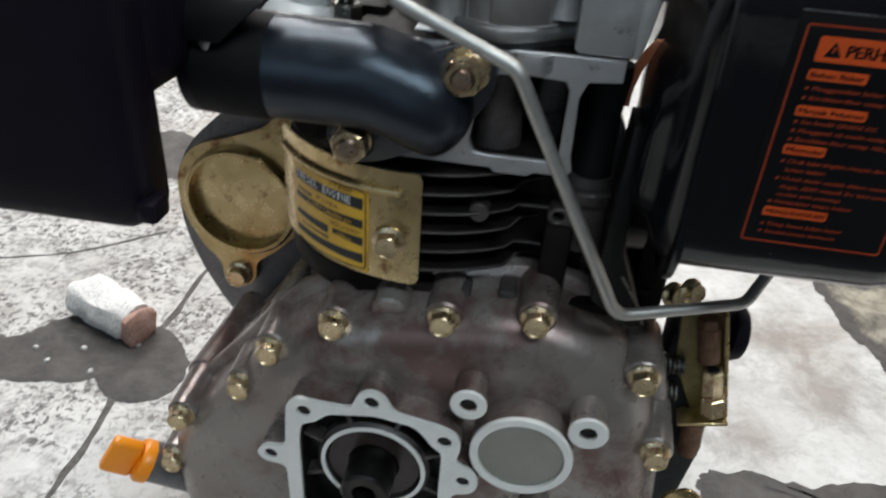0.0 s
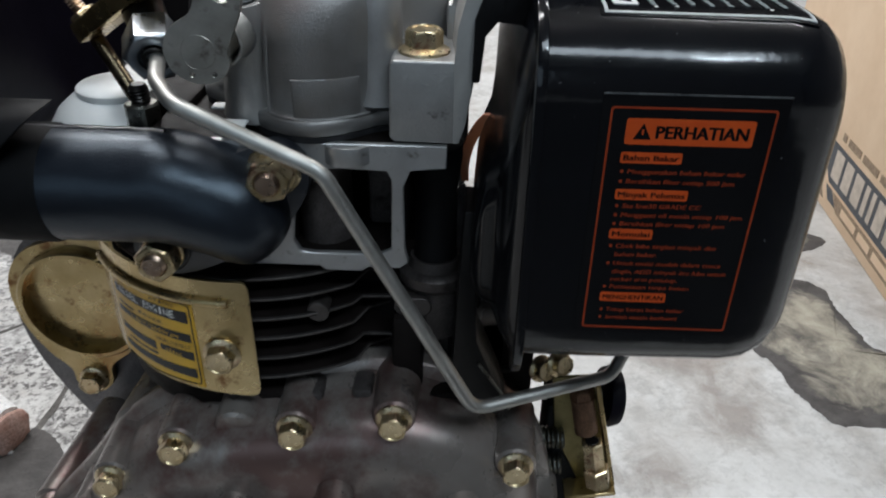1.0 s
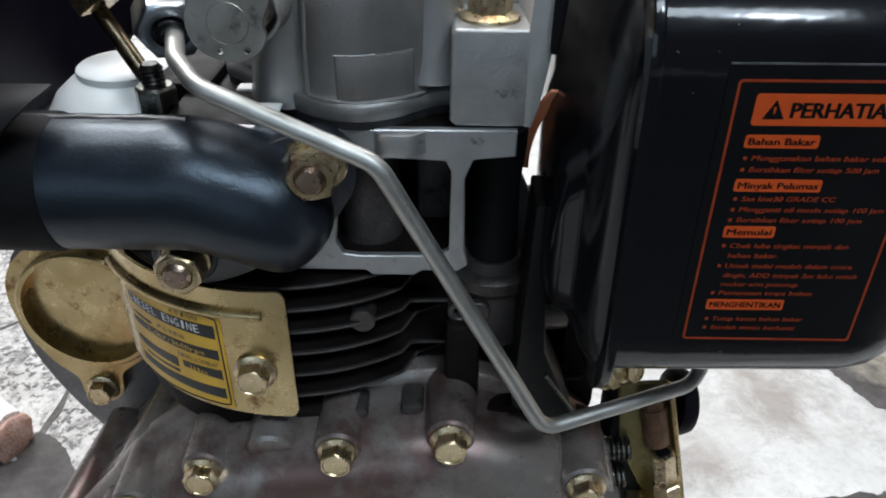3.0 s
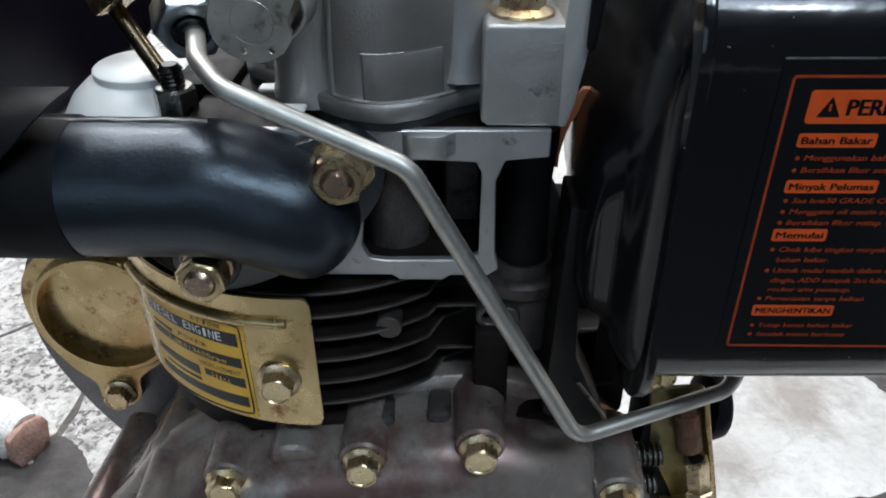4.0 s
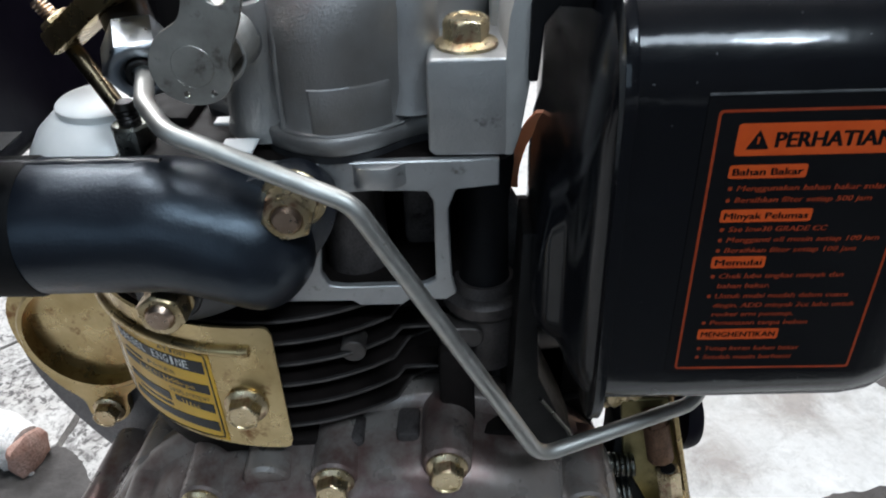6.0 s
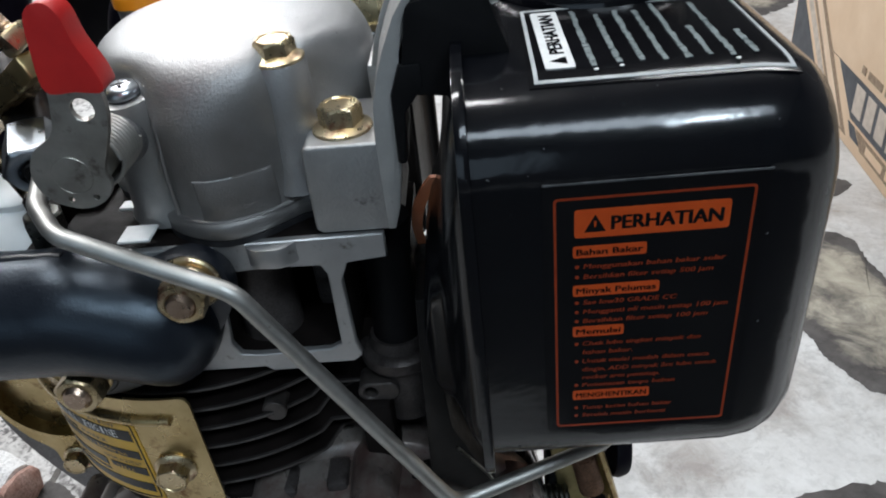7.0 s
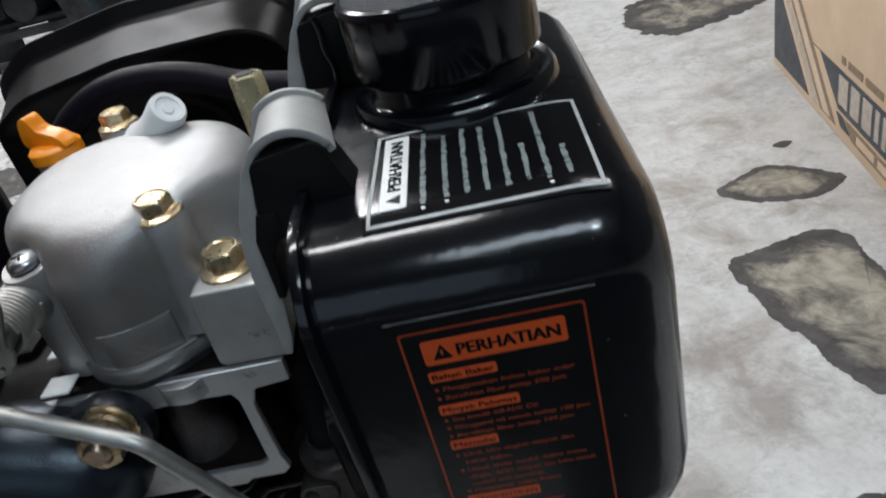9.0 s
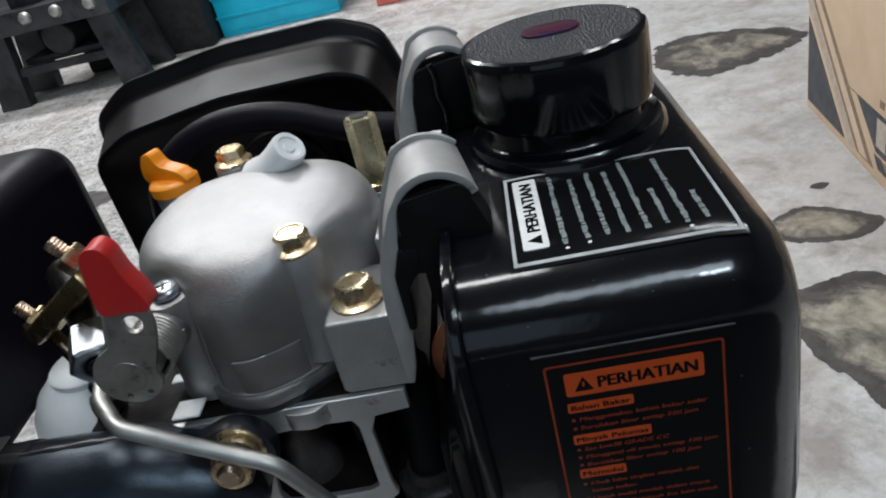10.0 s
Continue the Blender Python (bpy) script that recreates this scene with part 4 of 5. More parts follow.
rocker = part("rocker_cover", loft(bmesh.new(), [[(u, v, z) for u, v in loop] for loop, z in DOME]), ROCKER, engine, "sand-cast aluminium rocker cover, oil stain and painted shade in front", 58)
part("cast_rib", tube(bmesh.new(), [(-9.2, 330.6, 435), (-9.0, 330.6, 452), (-8.2, 331.6, 464), (-7.4, 333.6, 474)], 0.9, 8), ROCKER, rocker)
bm = bmesh.new()
lathe(bm, (34.5, 345, 437), (34.5, 346, 482), [(12.5, 0), (10.6, 8), (10, 30), (9.6, 45), (8.8, 46.5)], 30)
part("bolt_pillar", bm, ROCKER, rocker, "", 60)
flange_bolt("flange_bolt", rocker, facing((34.5, 346, 483.2), (0, -0.05, 1), 12), 12.2, 7.6, 9.4)
bm = bmesh.new()
lathe(bm, (-17, 350, 431), (-18.5, 341, 478), [(17, 0), (15.5, 4), (13.4, 18), (11.6, 34), (10.6, 44), (9.6, 47.6)], 30)
part("screw_pillar", bm, BRACKET, rocker, "", 60)
part("screw", lathe(bmesh.new(), (-18.7, 340.6, 478), (-18.9, 340, 483), [(6.2, 0), (6.4, 0.8), (6.0, 2.2), (4.4, 3.4), (2.4, 3.8)], 24), BRIGHT, rocker, "small bright zinc cross-head screw")
for turn in (20, 110):
    bm = box(bmesh.new(), -3, 3, -0.55, 0.55, -0.4, 0.15)
    bm.transform(Matrix.Translation((-18.85, 340.2, 481.8)) @ pose(0, 0, 0, 0, 0, turn))
    part("screw_slot", bm, DARKSTEEL, rocker)
pts = [(u, v - 1.1) for u, v in smooth_loop(BODY, 3) if v < 340 and 1.5 < u < 28.5]
part("cast_panel", bevel(prism(bmesh.new(), "z", 434.2, 450.6, pts + [(u, v + 6) for u, v in pts[::-1]]), 0.7, 2), ROCKER, rocker)
part("scratched_edge", tube(bmesh.new(), [(u, v + 0.1, 450.5 + 0.02 * (u - 2)) for u, v in pts if u < 16], 0.32, 6), CAST, rocker, "bright scratched edge")
part("cast_step", tube(bmesh.new(), [(u, v - 1.2, 434.4) for u, v in smooth_loop(BODY, 2) if v < 341 and u > -12], 0.8, 8), ROCKER, rocker)
flange_bolt("flange_bolt", rocker, facing((-12, 438, 489), (0, 0, 1), 20), 12.2, 7.6, 9.4)
part("bolt_pillar", cyl(bmesh.new(), (-12, 438, 437), (-12, 438, 489), 10.5, 9.5), CAST, rocker)
bm = bmesh.new()
lathe(bm, (6, 426, 480), (27, 411, 502), [(14, 0), (11, 9), (8.8, 16), (8.0, 29.4), (7.2, 31), (5.4, 31), (5.0, 30.4), (2.8, 30.2), (2.4, 31)], 26)
part("breather", wobble(bm, 0.8, 0.1), SILVER, rocker, "rough silver-grey breather stub")
bm = bmesh.new()
nut_mesh(bm, (56, 429, 464), (56, 431, 501), 13.4)
part("hex_pillar", bm, PILLAR, engine, "yellow zinc hexagon stud pillar")
part("thread_bore", cyl(bmesh.new(), (56, 430.8, 496), (56, 431.05, 501.4), 4.6, None, 16, 0.2), SHADEBLACK, engine)
part("pillar_nut", nut_mesh(bmesh.new(), (56, 428.7, 465), (56, 428.9, 469), 16.5), GOLD, engine, "yellow zinc nut")
part("pillar_foot", cyl(bmesh.new(), (56, 428.6, 457), (56, 429, 465), 9), CAST, engine)
# oil filler with an orange cap
part("filler_neck", cyl(bmesh.new(), (-38, 430, 440), (-41, 430, 486), 12, 11), CAST, rocker, "grey filler neck")
bm = bmesh.new()
lathe(bm, (-41, 430, 484), (-41, 430, 494), [(9, 0), (12, 0.8), (12, 5.5), (10.5, 7), (6, 7.6)], 28)
filler = part("filler_cap", bm, ORANGE, engine, "orange plastic oil filler cap")
bm = bmesh.new()
prism(bm, "y", -4, 4, smooth_loop([(-13, 0), (-12, 12), (-6, 15), (-2, 9), (4, 7), (10, 5), (12, 0)], 5))
bevel(bm, 1.5, 2)
bm.transform(Matrix.Translation((-41, 430, 490)) @ pose(0, 0, 0, 0, 0, -25))
part("grip", bm, ORANGE, filler)

# tank bracket
BLOCK = [(40.2, 427.5), (42.5, 425.8), (67, 425.6), (67, 459.4), (42, 459.6), (40.6, 458)]
bracket = part("tank_bracket", bevel(prism(bmesh.new(), "y", 324.6, 364, BLOCK), 1.3, 3), BRACKET, engine, "cast aluminium tank bracket")
flange_bolt("flange_bolt", bracket, facing((53.6, 338.5, 459.4), (0, 0, 1), 8), 13.4, 9.4, 10.6)


def arm(cx, cz, ro, ri, foot, lean=0.0, end=-4):
    """The outline of a tank arm: up from its foot, over the saddle and down to the right."""
    over = [(cx + ro * math.cos(radians(a)), cz + ro * math.sin(radians(a))) for a in np.linspace(end, 132, 18)]
    under = [(cx + ri * math.cos(radians(a)), cz + ri * math.sin(radians(a))) for a in np.linspace(176, end, 17)]
    left = [(cx - 17 + lean, cz + 5.5), (cx - 21.5 + lean, cz - 4.5), (cx - 24.5 + lean, cz - 12.5), (cx - 27 + lean, cz - 22.5), (cx - 28 + lean, cz - 34), (cx - 28 + lean, foot)]
    right = [(cx - 25.4, foot), (cx - 23, foot + 8), (cx - 20, cz - 42), (cx - 18, cz - 25), (cx - 16.4, cz - 6)]
    return over + left + right + under


def ring_arm(y, outline):
    return [(u, y, v) for u, v in outline]


for y, cx, cz, foot in ((324.4, 94, 494.6, 425.7), (428, 99, 508, 440)):
    web = loft(bmesh.new(), [ring_arm(y + 1.8, arm(cx, cz, 16.6, 14.0, foot, 0.9, 24)), ring_arm(y + 35, arm(cx - 4, cz, 16.4, 14.0, foot, 2.4, 40))])
    part("saddle", web, SADDLE, bracket)
    part("saddle_rim", bevel(prism(bmesh.new(), "y", y, y + 2.0, arm(cx, cz, 17.6, 14.6, foot, 0.0, 34)), 0.5, 2), SADDLE, bracket)
    part("saddle_rim", bevel(prism(bmesh.new(), "y", y + 34, y + 36.4, arm(cx - 4.5, cz, 18.4, 14.6, foot, 1.0, 42)), 0.5, 2), SADDLE, bracket)
part("arm_base", bevel(box(bmesh.new(), 62, 71, 358, 456, 440, 474), 2), BRACKET, bracket)
for y0, y1, dx, dz in ((322.6, 338, 0, 0), (425, 440, 5, 13)):
    clip = round_loop([(76.5 + dx, 476 + dz), (81 + dx, 502.5 + dz), (83 + dx, 504.2 + dz), (102.5 + dx, 506.6 + dz), (105 + dx, 505 + dz), (111 + dx, 488 + dz), (116 + dx, 472 + dz)], 1.6, 3)
    part("rubber_clip", bevel(prism(bmesh.new(), "y", y0, y1, clip), 0.8), RUBBER, engine, "black rubber tank clip")

# added bead whose gloss draws the bright wavy line on the rear clip
part("clip_highlight_bead", tube(bmesh.new(), smooth_line([(94, 424, 519), (95.6, 423.4, 513), (95.2, 423.2, 505), (97, 423, 497), (96.2, 423, 488), (97.5, 423, 480)], 4), 1.5, 10), GLOSS, engine, "glossy bead added for the highlight on the black tank clip")
part("clip_strap", bevel(prism(bmesh.new(), "y", 322, 350, [(77, 486), (73.4, 476), (73, 452), (76, 452), (77.6, 470), (84, 478), (84, 486)]), 1), RUBBER, engine, "black rubber strap under the clip")

# fuel tank: two pressed shells and their seam
def ring_yz(x, d, r=27, y0=279, y1=502, z0=341.5, z1=487):
    return [(x, u, v) for u, v in rr(y0 + d, y1 - d, z0 + d, z1 - d, max(r - d * 0.25, 6), 9)]


tank = part("fuel_tank", loft(bmesh.new(), [ring_yz(*q) for q in ((94.5, 0), (120, 0), (178, 0.4), (187, 1.4), (193.6, 4), (199.2, 8.5), (203, 15), (205, 23), (205.6, 34))]), GLOSS, engine, "black gloss enamelled sheet steel tank", 60)
INNER = ((95.5, 1.5), (92.5, 5), (90, 12), (88, 20), (86.4, 30), (85, 38), (83.4, 43.5), (80, 47.5), (77.4, 54), (76, 61), (75, 69))
part("inner_shell", loft(bmesh.new(), [[(x, u, v) for u, v in rr(279 + d * 0.43, 502 - d * 2.45, 341.5 + d * 0.4, 487 - d * 1.37, max(27 - d * 0.26, 6), 9)] for x, d in INNER]), FLANK, tank, "", 60)
bm = bmesh.new()
prism(bm, "x", 93.4, 97, rr(274.5, 506, 334, 491.5, 30, 9))
part("seam", bevel(bm, 1.2, 2), GLOSS, tank)
CX, CY = 146.5, 397
bm = bmesh.new()
lathe(bm, (CX, CY, 485), (CX, CY, 486), [(42, 0), (41.4, 4.2), (39.6, 6.2), (37.6, 5.0), (35, 4.6), (31.6, 7), (31.0, 19), (30, 20)], 56)
part("filler_collar", bm, GLOSS, tank, "", 60)
n = 84
rings = []
for r, h, cut in ((33.0, 0, 0), (36.6, 0.6, 0.6), (37.4, 2.4, 0.8), (37.4, 25.6, 1), (37.2, 27.6, 1), (36.6, 28.8, 0.8), (35.0, 29.4, 0.4), (34.4, 29.0, 0.2)):
    rings.append([(CX + (r - (1.0 if (i % 14) < 2 else 0) * cut) * math.cos(2 * math.pi * i / n), CY + (r - (1.0 if (i % 14) < 2 else 0) * cut) * math.sin(2 * math.pi * i / n), 499.6 + h) for i in range(n)])
fcap = part("fuel_cap", loft(bmesh.new(), rings), CAPBLACK, engine, "black plastic screw cap with a ribbed edge", 40)


def knurl_material():
    m, t, p = nodes_of("textured_black_plastic")
    g = t.nodes.new("ShaderNodeTexCoord").outputs["Object"]
    p.inputs["Base Color"].default_value, p.inputs["Roughness"].default_value = (0.035, 0.037, 0.045, 1), 0.34
    v = t.nodes.new("ShaderNodeTexVoronoi")
    v.inputs["Scale"].default_value = 950
    link(t, g, v.inputs["Vector"])
    bump(t, p, v.outputs["Distance"], 0.9, 0.0012)
    return m


part("cap_top", cyl(bmesh.new(), (CX, CY, 527.0), (CX, CY, 529.2), 34.6, None, 56, 0.4), knurl_material(), fcap, "dark grained cap top")
part("emblem", bevel(prism(bmesh.new(), "z", 528.6, 530.2, [(CX + u, CY + 2 + v) for u, v in rr(-11.5, 11.5, -8, 8, 7.8, 8)]), 0.6), surf("emblem_dark_blue", (0.03, 0.025, 0.07), (0.10, 0.02, 0.03), (0.15, 0.25), 0.0, 90, 400, 0.02), fcap, "dark blue and red oval emblem")

# front label of the tank
LX, LZ, LW, LH, LY = 119.0, 460.0, 55.2, 90.0, 278.75


def on_front(u, v, lift=0.0):
    """A pose on the label: u to the right and v down from its border's corner, in mm."""
    return Matrix.Translation(Vector((LX + u, LY - lift, LZ - v)) * 0.001) @ pose(0, 0, 0, 90, 0, 0)


lab = part("warning_label", prism(bmesh.new(), "y", LY, LY + 0.6, rr(LX - 3, LX + LW + 3.5, LZ - LH - 2, LZ + 4.5, 1, 2)), INKBLACK, engine, "black warning sticker with orange print")
part("border", prism(bmesh.new(), "y", LY - 0.12, LY + 0.1, rr(LX, LX + LW, LZ - LH, LZ, 1.2, 3), [rr(LX + 0.75, LX + LW - 0.75, LZ - LH + 0.75, LZ - 0.75, 0.8, 3)]), INKDULL, lab)
part("sticker_edge", box(bmesh.new(), LX - 3, LX + LW + 3.5, LY - 0.15, LY + 0.2, LZ + 4.1, LZ + 4.6), INKFILM, lab, "pale lifted sticker edge")


def banner(u0, u1, v0, v1, material, r=0.9):
    part("banner", prism(bmesh.new(), "y", LY - 0.12, LY + 0.1, rr(LX + u0, LX + u1, LZ - v1, LZ - v0, r, 3)), material, lab)


banner(5.8, 48.8, 4.0, 13.4, INKORANGE, 1.0)
letters("lettering", "PERHATIAN", INKBLACK, lab, on_front(16.0, 11.0, 0.25), 31.0, 4.6, 0.08)
part("warning_triangle", prism(bmesh.new(), "y", LY - 0.3, LY - 0.1, [(LX + 8.6, LZ - 11.4), (LX + 14.6, LZ - 11.4), (LX + 11.6, LZ - 5.8)], [[(LX + 11.3, LZ - 9.9), (LX + 11.9, LZ - 9.9), (LX + 12.0, LZ - 7.8), (LX + 11.2, LZ - 7.8)]]), INKBLACK, lab)
for text, w, v in (("Bahan Bakar", 21.0, 16.2), ("Minyak Pelumas", 25.4, 30.2), ("Memulai", 15.6, 46.1), ("MENGHENTIKAN", 24.8, 73.5)):
    banner(5.4, 5.4 + w, v, v + 4.1, INKORANGE, 0.7)
    letters("lettering", text, INKBLACK, lab, on_front(6.4, v + 3.05, 0.25), w - 2.0, 2.2, 0.045)
for text, w, v, dot in (("Menggunakan bahan bakar solar", 40.8, 24.2, 1), ("Bersihkan filter setiap 500 jam", 37.6, 27.9, 1),
                        ("Sae low30 GRADE CC", 27.8, 37.5, 1), ("Mengganti oli mesin setiap 100 jam", 43.2, 41.1, 1), ("Bersihkan filter setiap 100 jam", 37.6, 44.7, 1),
                        ("Chek lube tingkat minyak dan", 36.4, 53.9, 1), ("bahan bakar.", 15.6, 57.5, 0), ("Untuk mulai mudah dalam cuaca", 39.6, 61.3, 1),
                        ("dingin, ADD minyak 2cc lube untuk", 42.4, 64.9, 0), ("rocker arm penutup.", 24.8, 68.3, 0), ("Pemanasan tanpa beban", 29.8, 71.7, 1),
                        ("Tutup keran bahan bakar", 29.6, 82.1, 1), ("Setelah mesin berhenti", 27.8, 85.7, 1)):
    letters("lettering", text, INKDULL, lab, on_front(8.4, v, 0.12), w, 1.75, 0.04, 0.15)
    if dot:
        part("bullet", prism(bmesh.new(), "y", LY - 0.12, LY + 0.1, disc(LX + 6.6, LZ - v + 0.7, 0.65, 10)), INKDULL, lab)

# top label of the tank, draped over the front shoulder
def drop(y):
    return 0.0 if y >= 306 else 27 - math.sqrt(729 - (306 - y) ** 2)


def fall(x, y):
    side = np.interp(x, (120, 178, 187, 194), (0, 0.4, 1.4, 4.0))
    return drop(y) + float(side)


def drape(name, rows, material, parent, lift, label="", cols=1):
    """A thin film over the tank top from rows of (y, x left, x right)."""
    rings = []
    for y, a, b in rows:
        xs = [a + (b - a) * k / cols for k in range(cols + 1)]
        rings.append([(x, y, 487.0 - fall(x, y)) for x in xs] + [(x, y, 487.0 + lift - fall(x, y)) for x in xs[::-1]])
    return part(name, loft(bmesh.new(), rings), material, parent, label)


def slope(y, y0, x0, y1, x1):
    return x0 + (x1 - x0) * (y - y0) / (y1 - y0)


YS = [296, 299, 302, 306, 330, 360]
top = drape("tank_top_label", [(y, slope(y, 296, 115, 360, 116), slope(y, 296, 188.5, 360, 189)) for y in YS], INKBLACK, engine, 0.3, "black sticker with white print on the tank top", 16)
YB = [297.6, 299.5, 302, 306, 330, 358.6]
drape("border", [(y, slope(y, 298, 116.4, 359, 117.2), slope(y, 298, 117.6, 359, 118.4)) for y in YB], INKPALE, top, 0.42)
drape("border", [(y, slope(y, 298, 186.0, 359, 186.6), slope(y, 298, 187.2, 359, 187.8)) for y in YB], INKPALE, top, 0.42)
drape("border", [(297.4, 116.4, 187.2), (298.7, 116.4, 187.2)], INKPALE, top, 0.45, "", 16)
drape("border", [(357.4, 117.2, 187.8), (358.7, 117.2, 187.8)], INKPALE, top, 0.45, "", 16)
TZ = 487.5
part("banner", prism(bmesh.new(), "z", TZ - 0.4, TZ, [(u, v) for u, v in rr(120.2, 128.8, 304, 355, 1, 3)]), INKWHITE, top)
letters("lettering", "PERHATIAN", INKBLACK, top, Matrix.Translation((0.1268, 0.3150, (TZ + 0.15) * 0.001)) @ pose(0, 0, 0, 0, 0, 90), 36.5, 4.4, 0.09)
part("warning_triangle", prism(bmesh.new(), "z", TZ - 0.1, TZ + 0.15, [(126.8, 306.6), (126.8, 312.4), (122.0, 309.5)]), INKBLACK, top)
for x, y0, y1, dot in ((133.0, 304, 354, 1), (140.2, 305, 349, 1), (146.6, 305, 351, 0), (152.8, 304, 350, 0), (159.2, 304, 355, 0), (165.4, 305, 331, 0), (171.4, 303, 352, 1), (177.6, 304, 323, 0)):
    bm, y = bmesh.new(), y0
    while y < y1 - 1:
        w = min(random.uniform(0.8, 2.6), y1 - y)
        a, b = random.uniform(-0.15, 0.25), random.uniform(1.3, 1.9)
        box(bm, x + a, x + b, y, y + w, TZ - 0.3, TZ - 0.08)
        y += w + random.choice((0.25, 0.25, 0.7))
    part("print_bar", bm, INKGREY, top)
    if dot:
        part("bullet", prism(bmesh.new(), "z", TZ - 0.3, TZ - 0.05, disc(x + 1, y0 - 2.6, 0.7, 10)), INKWHITE, top)

# exhaust elbow with its flange and nuts
n, rings = 40, []
for i in range(45):
    x = -106 + 79 * i / 34 if i <= 34 else -27 + 23.4 * math.sin(radians(90 * (i - 34) / 10.4))
    r = 23.6 if i <= 34 else 23.6 * math.cos(radians(90 * (i - 34) / 10.4))
    ring = []
    for j in range(n):
        a = 2 * math.pi * j / n
        s = max(0.0, min(1.0, (x + 54) / 38))
        s = s * s * (3 - 2 * s)
        p = Vector((x + 3 * s, 314 + 3 * s + r * (1 + 0.06 * s) * math.cos(a), 408 - 10.5 * s + r * (1 + 0.06 * s) * math.sin(a)))
        w = noise.noise(p * 0.04) * 0.4 + noise.noise(p * 0.16 + Vector((3, 1, 7))) * (0.06 + 0.28 * s) + noise.noise(p * 0.4) * (0.03 + 0.16 * s)
        w += 0.7 * math.exp(-((p.x + 46) ** 2 / 260 + (p.z - 420) ** 2 / 60)) - 1.0 * math.exp(-((p.x + 60) ** 2 / 120 + (p.z - 424) ** 2 / 40))
        ring.append((p.x, p.y + w * math.cos(a), p.z + w * math.sin(a)))
    rings.append(ring)
elbow = part("intake_elbow", loft(bmesh.new(), rings), HAMMERED, engine, "black painted pressed steel elbow, dented", 60)
part("outlet", cyl(bmesh.new(), (-28, 312, 402), (-29, 321, 398), 23, 24, 36), SATIN, elbow)
lip = [(-104 + 2 * k, 315.5 + 0.15 * math.sin(k * 1.3), 430.4 + 0.15 * math.sin(k * 0.7) - max(0, k - 26) * 0.3) for k in range(29)]
part("weld_seam", tube(bmesh.new(), lip, 2.3, 10), SATIN, elbow)
EAR = smooth_loop([(7, 419), (-4, 427.6), (-21, 423), (-50, 412), (-66, 392), (-70, 374), (-58, 365), (-40, 368), (-10, 384), (6, 404)], 5)
part("flange", bevel(prism(bmesh.new(), "y", 314.5, 322.6, EAR), 1.2), SATIN, elbow)
for x, z, turn in ((-5.3, 416.6, 12), (-56.4, 377.5, 40)):
    bm = loft(bmesh.new(), [hex_ring(*q) for q in ((7.4, 0, 0), (7.9, 0.8, 0.9), (7.9, 7.6, 1), (7.9, 8.4, 0.7), (7.4, 9.2, 0.1), (5.6, 9.3, 0), (4.8, 8.2, 0))])
    bm.transform(Matrix.Translation((x, 309.6, z)) @ pose(0, 0, 0, 90, 0, 0) @ pose(0, 0, 0, 0, 0, turn))
    part("flange_nut", bm, GOLD, elbow, "yellow zinc nut", 30)
    low = z < 400
    part("washer", ring_solid(bmesh.new(), (x, 314.9, z), (x, 312.6, z), 11.0, 4, 36, 0.7), SATIN if low else GOLD, elbow, "black painted washer" if low else "")
    part("spring_washer", ring_solid(bmesh.new(), (x, 312.4, z), (x, 309.8, z), 9.0, 4, 36, 0.7), GOLD, elbow)
    bm = bmesh.new()
    lathe(bm, (x, 305, z), (x, 304, z), [(4.9, 0)] + [(4.9 - 0.35 * (k % 2), 0.45 * k) for k in range(1, 14)] + [(4.0, 6.8)], 20)
    part("stud_end", bm, STUD, elbow)
part("hose_collar", lathe(bmesh.new(), (-126, 314, 408), (-100, 314, 408), [(21, 0), (24.3, 1), (24.6, 31), (23.8, 33.5)], 36), RUBBER, elbow)
bm = bmesh.new()
prism(bm, "x", -132, -88, [(289, 424), (290.5, 434), (294.5, 441), (300, 443.6), (313, 444.4), (313, 442), (300.6, 441.2), (296.4, 439), (293, 433), (291.6, 424)])
for v in bm.verts:
    if v.co.x > -100:
        v.co.x -= (444.4 - v.co.z) * 1.05
part("strap", bevel(bm, 0.8), RUBBER, elbow, "black bent strap")
bm = wobble(lathe(bmesh.new(), (0, 0, 0), (0, -1, 0), [(4.2, 0), (3.8, 0.3), (2, 0.5)], 20), 1.2, 0.3)
bm.transform(Matrix.Translation((-117, 291.6, 427.5)) @ Matrix.Diagonal((0.8, 1, 1.7, 1)))
part("paint_chip", bm, CAST, elbow, "patch of bare metal where paint is chipped")

# black air box beside the engine: a deep lid in front of a shallower body
def ring_box(y, d, x0, x1, z0, z1, r=16):
    return [(u, y, v) for u, v in rr(x0 + d, x1 - d, z0 + d, z1 - d, r, 7)]


airbox = part("air_cleaner", loft(bmesh.new(), [ring_box(y, d, -262, -124, 404, 506) for y, d in ((258, 3), (264, 0.5), (300, 0), (470, 1), (492, 3), (506, 8), (512, 16))]), PLASTIC, engine, "black moulded air cleaner box", 60)
part("lid", loft(bmesh.new(), [ring_box(y, d, -266, -126, 353, 508, 13) for y, d in ((240, 22), (240.4, 10), (242, 4), (246, 1), (251, 0), (262, 0), (264, 2))]), PLASTIC, airbox, "", 60)
part("latch", bevel(box(bmesh.new(), -130, -121.5, 240, 254, 360, 370), 2), PLASTIC, airbox)
part("inlet", cyl(bmesh.new(), (-132, 314, 408), (-108, 314, 408), 24, 23.6, 36, 1.5), PLASTIC, airbox)

# injector side: silver dome, union nut, pipe, yoke
bm = bmesh.new()
lathe(bm, (-95, 380, 386), (-94, 379, 428), [(36, 0), (35.5, 14), (33, 24), (28, 32), (21.5, 37.6), (18, 39), (18.4, 40), (18.4, 42), (17.4, 42.8)], 36)
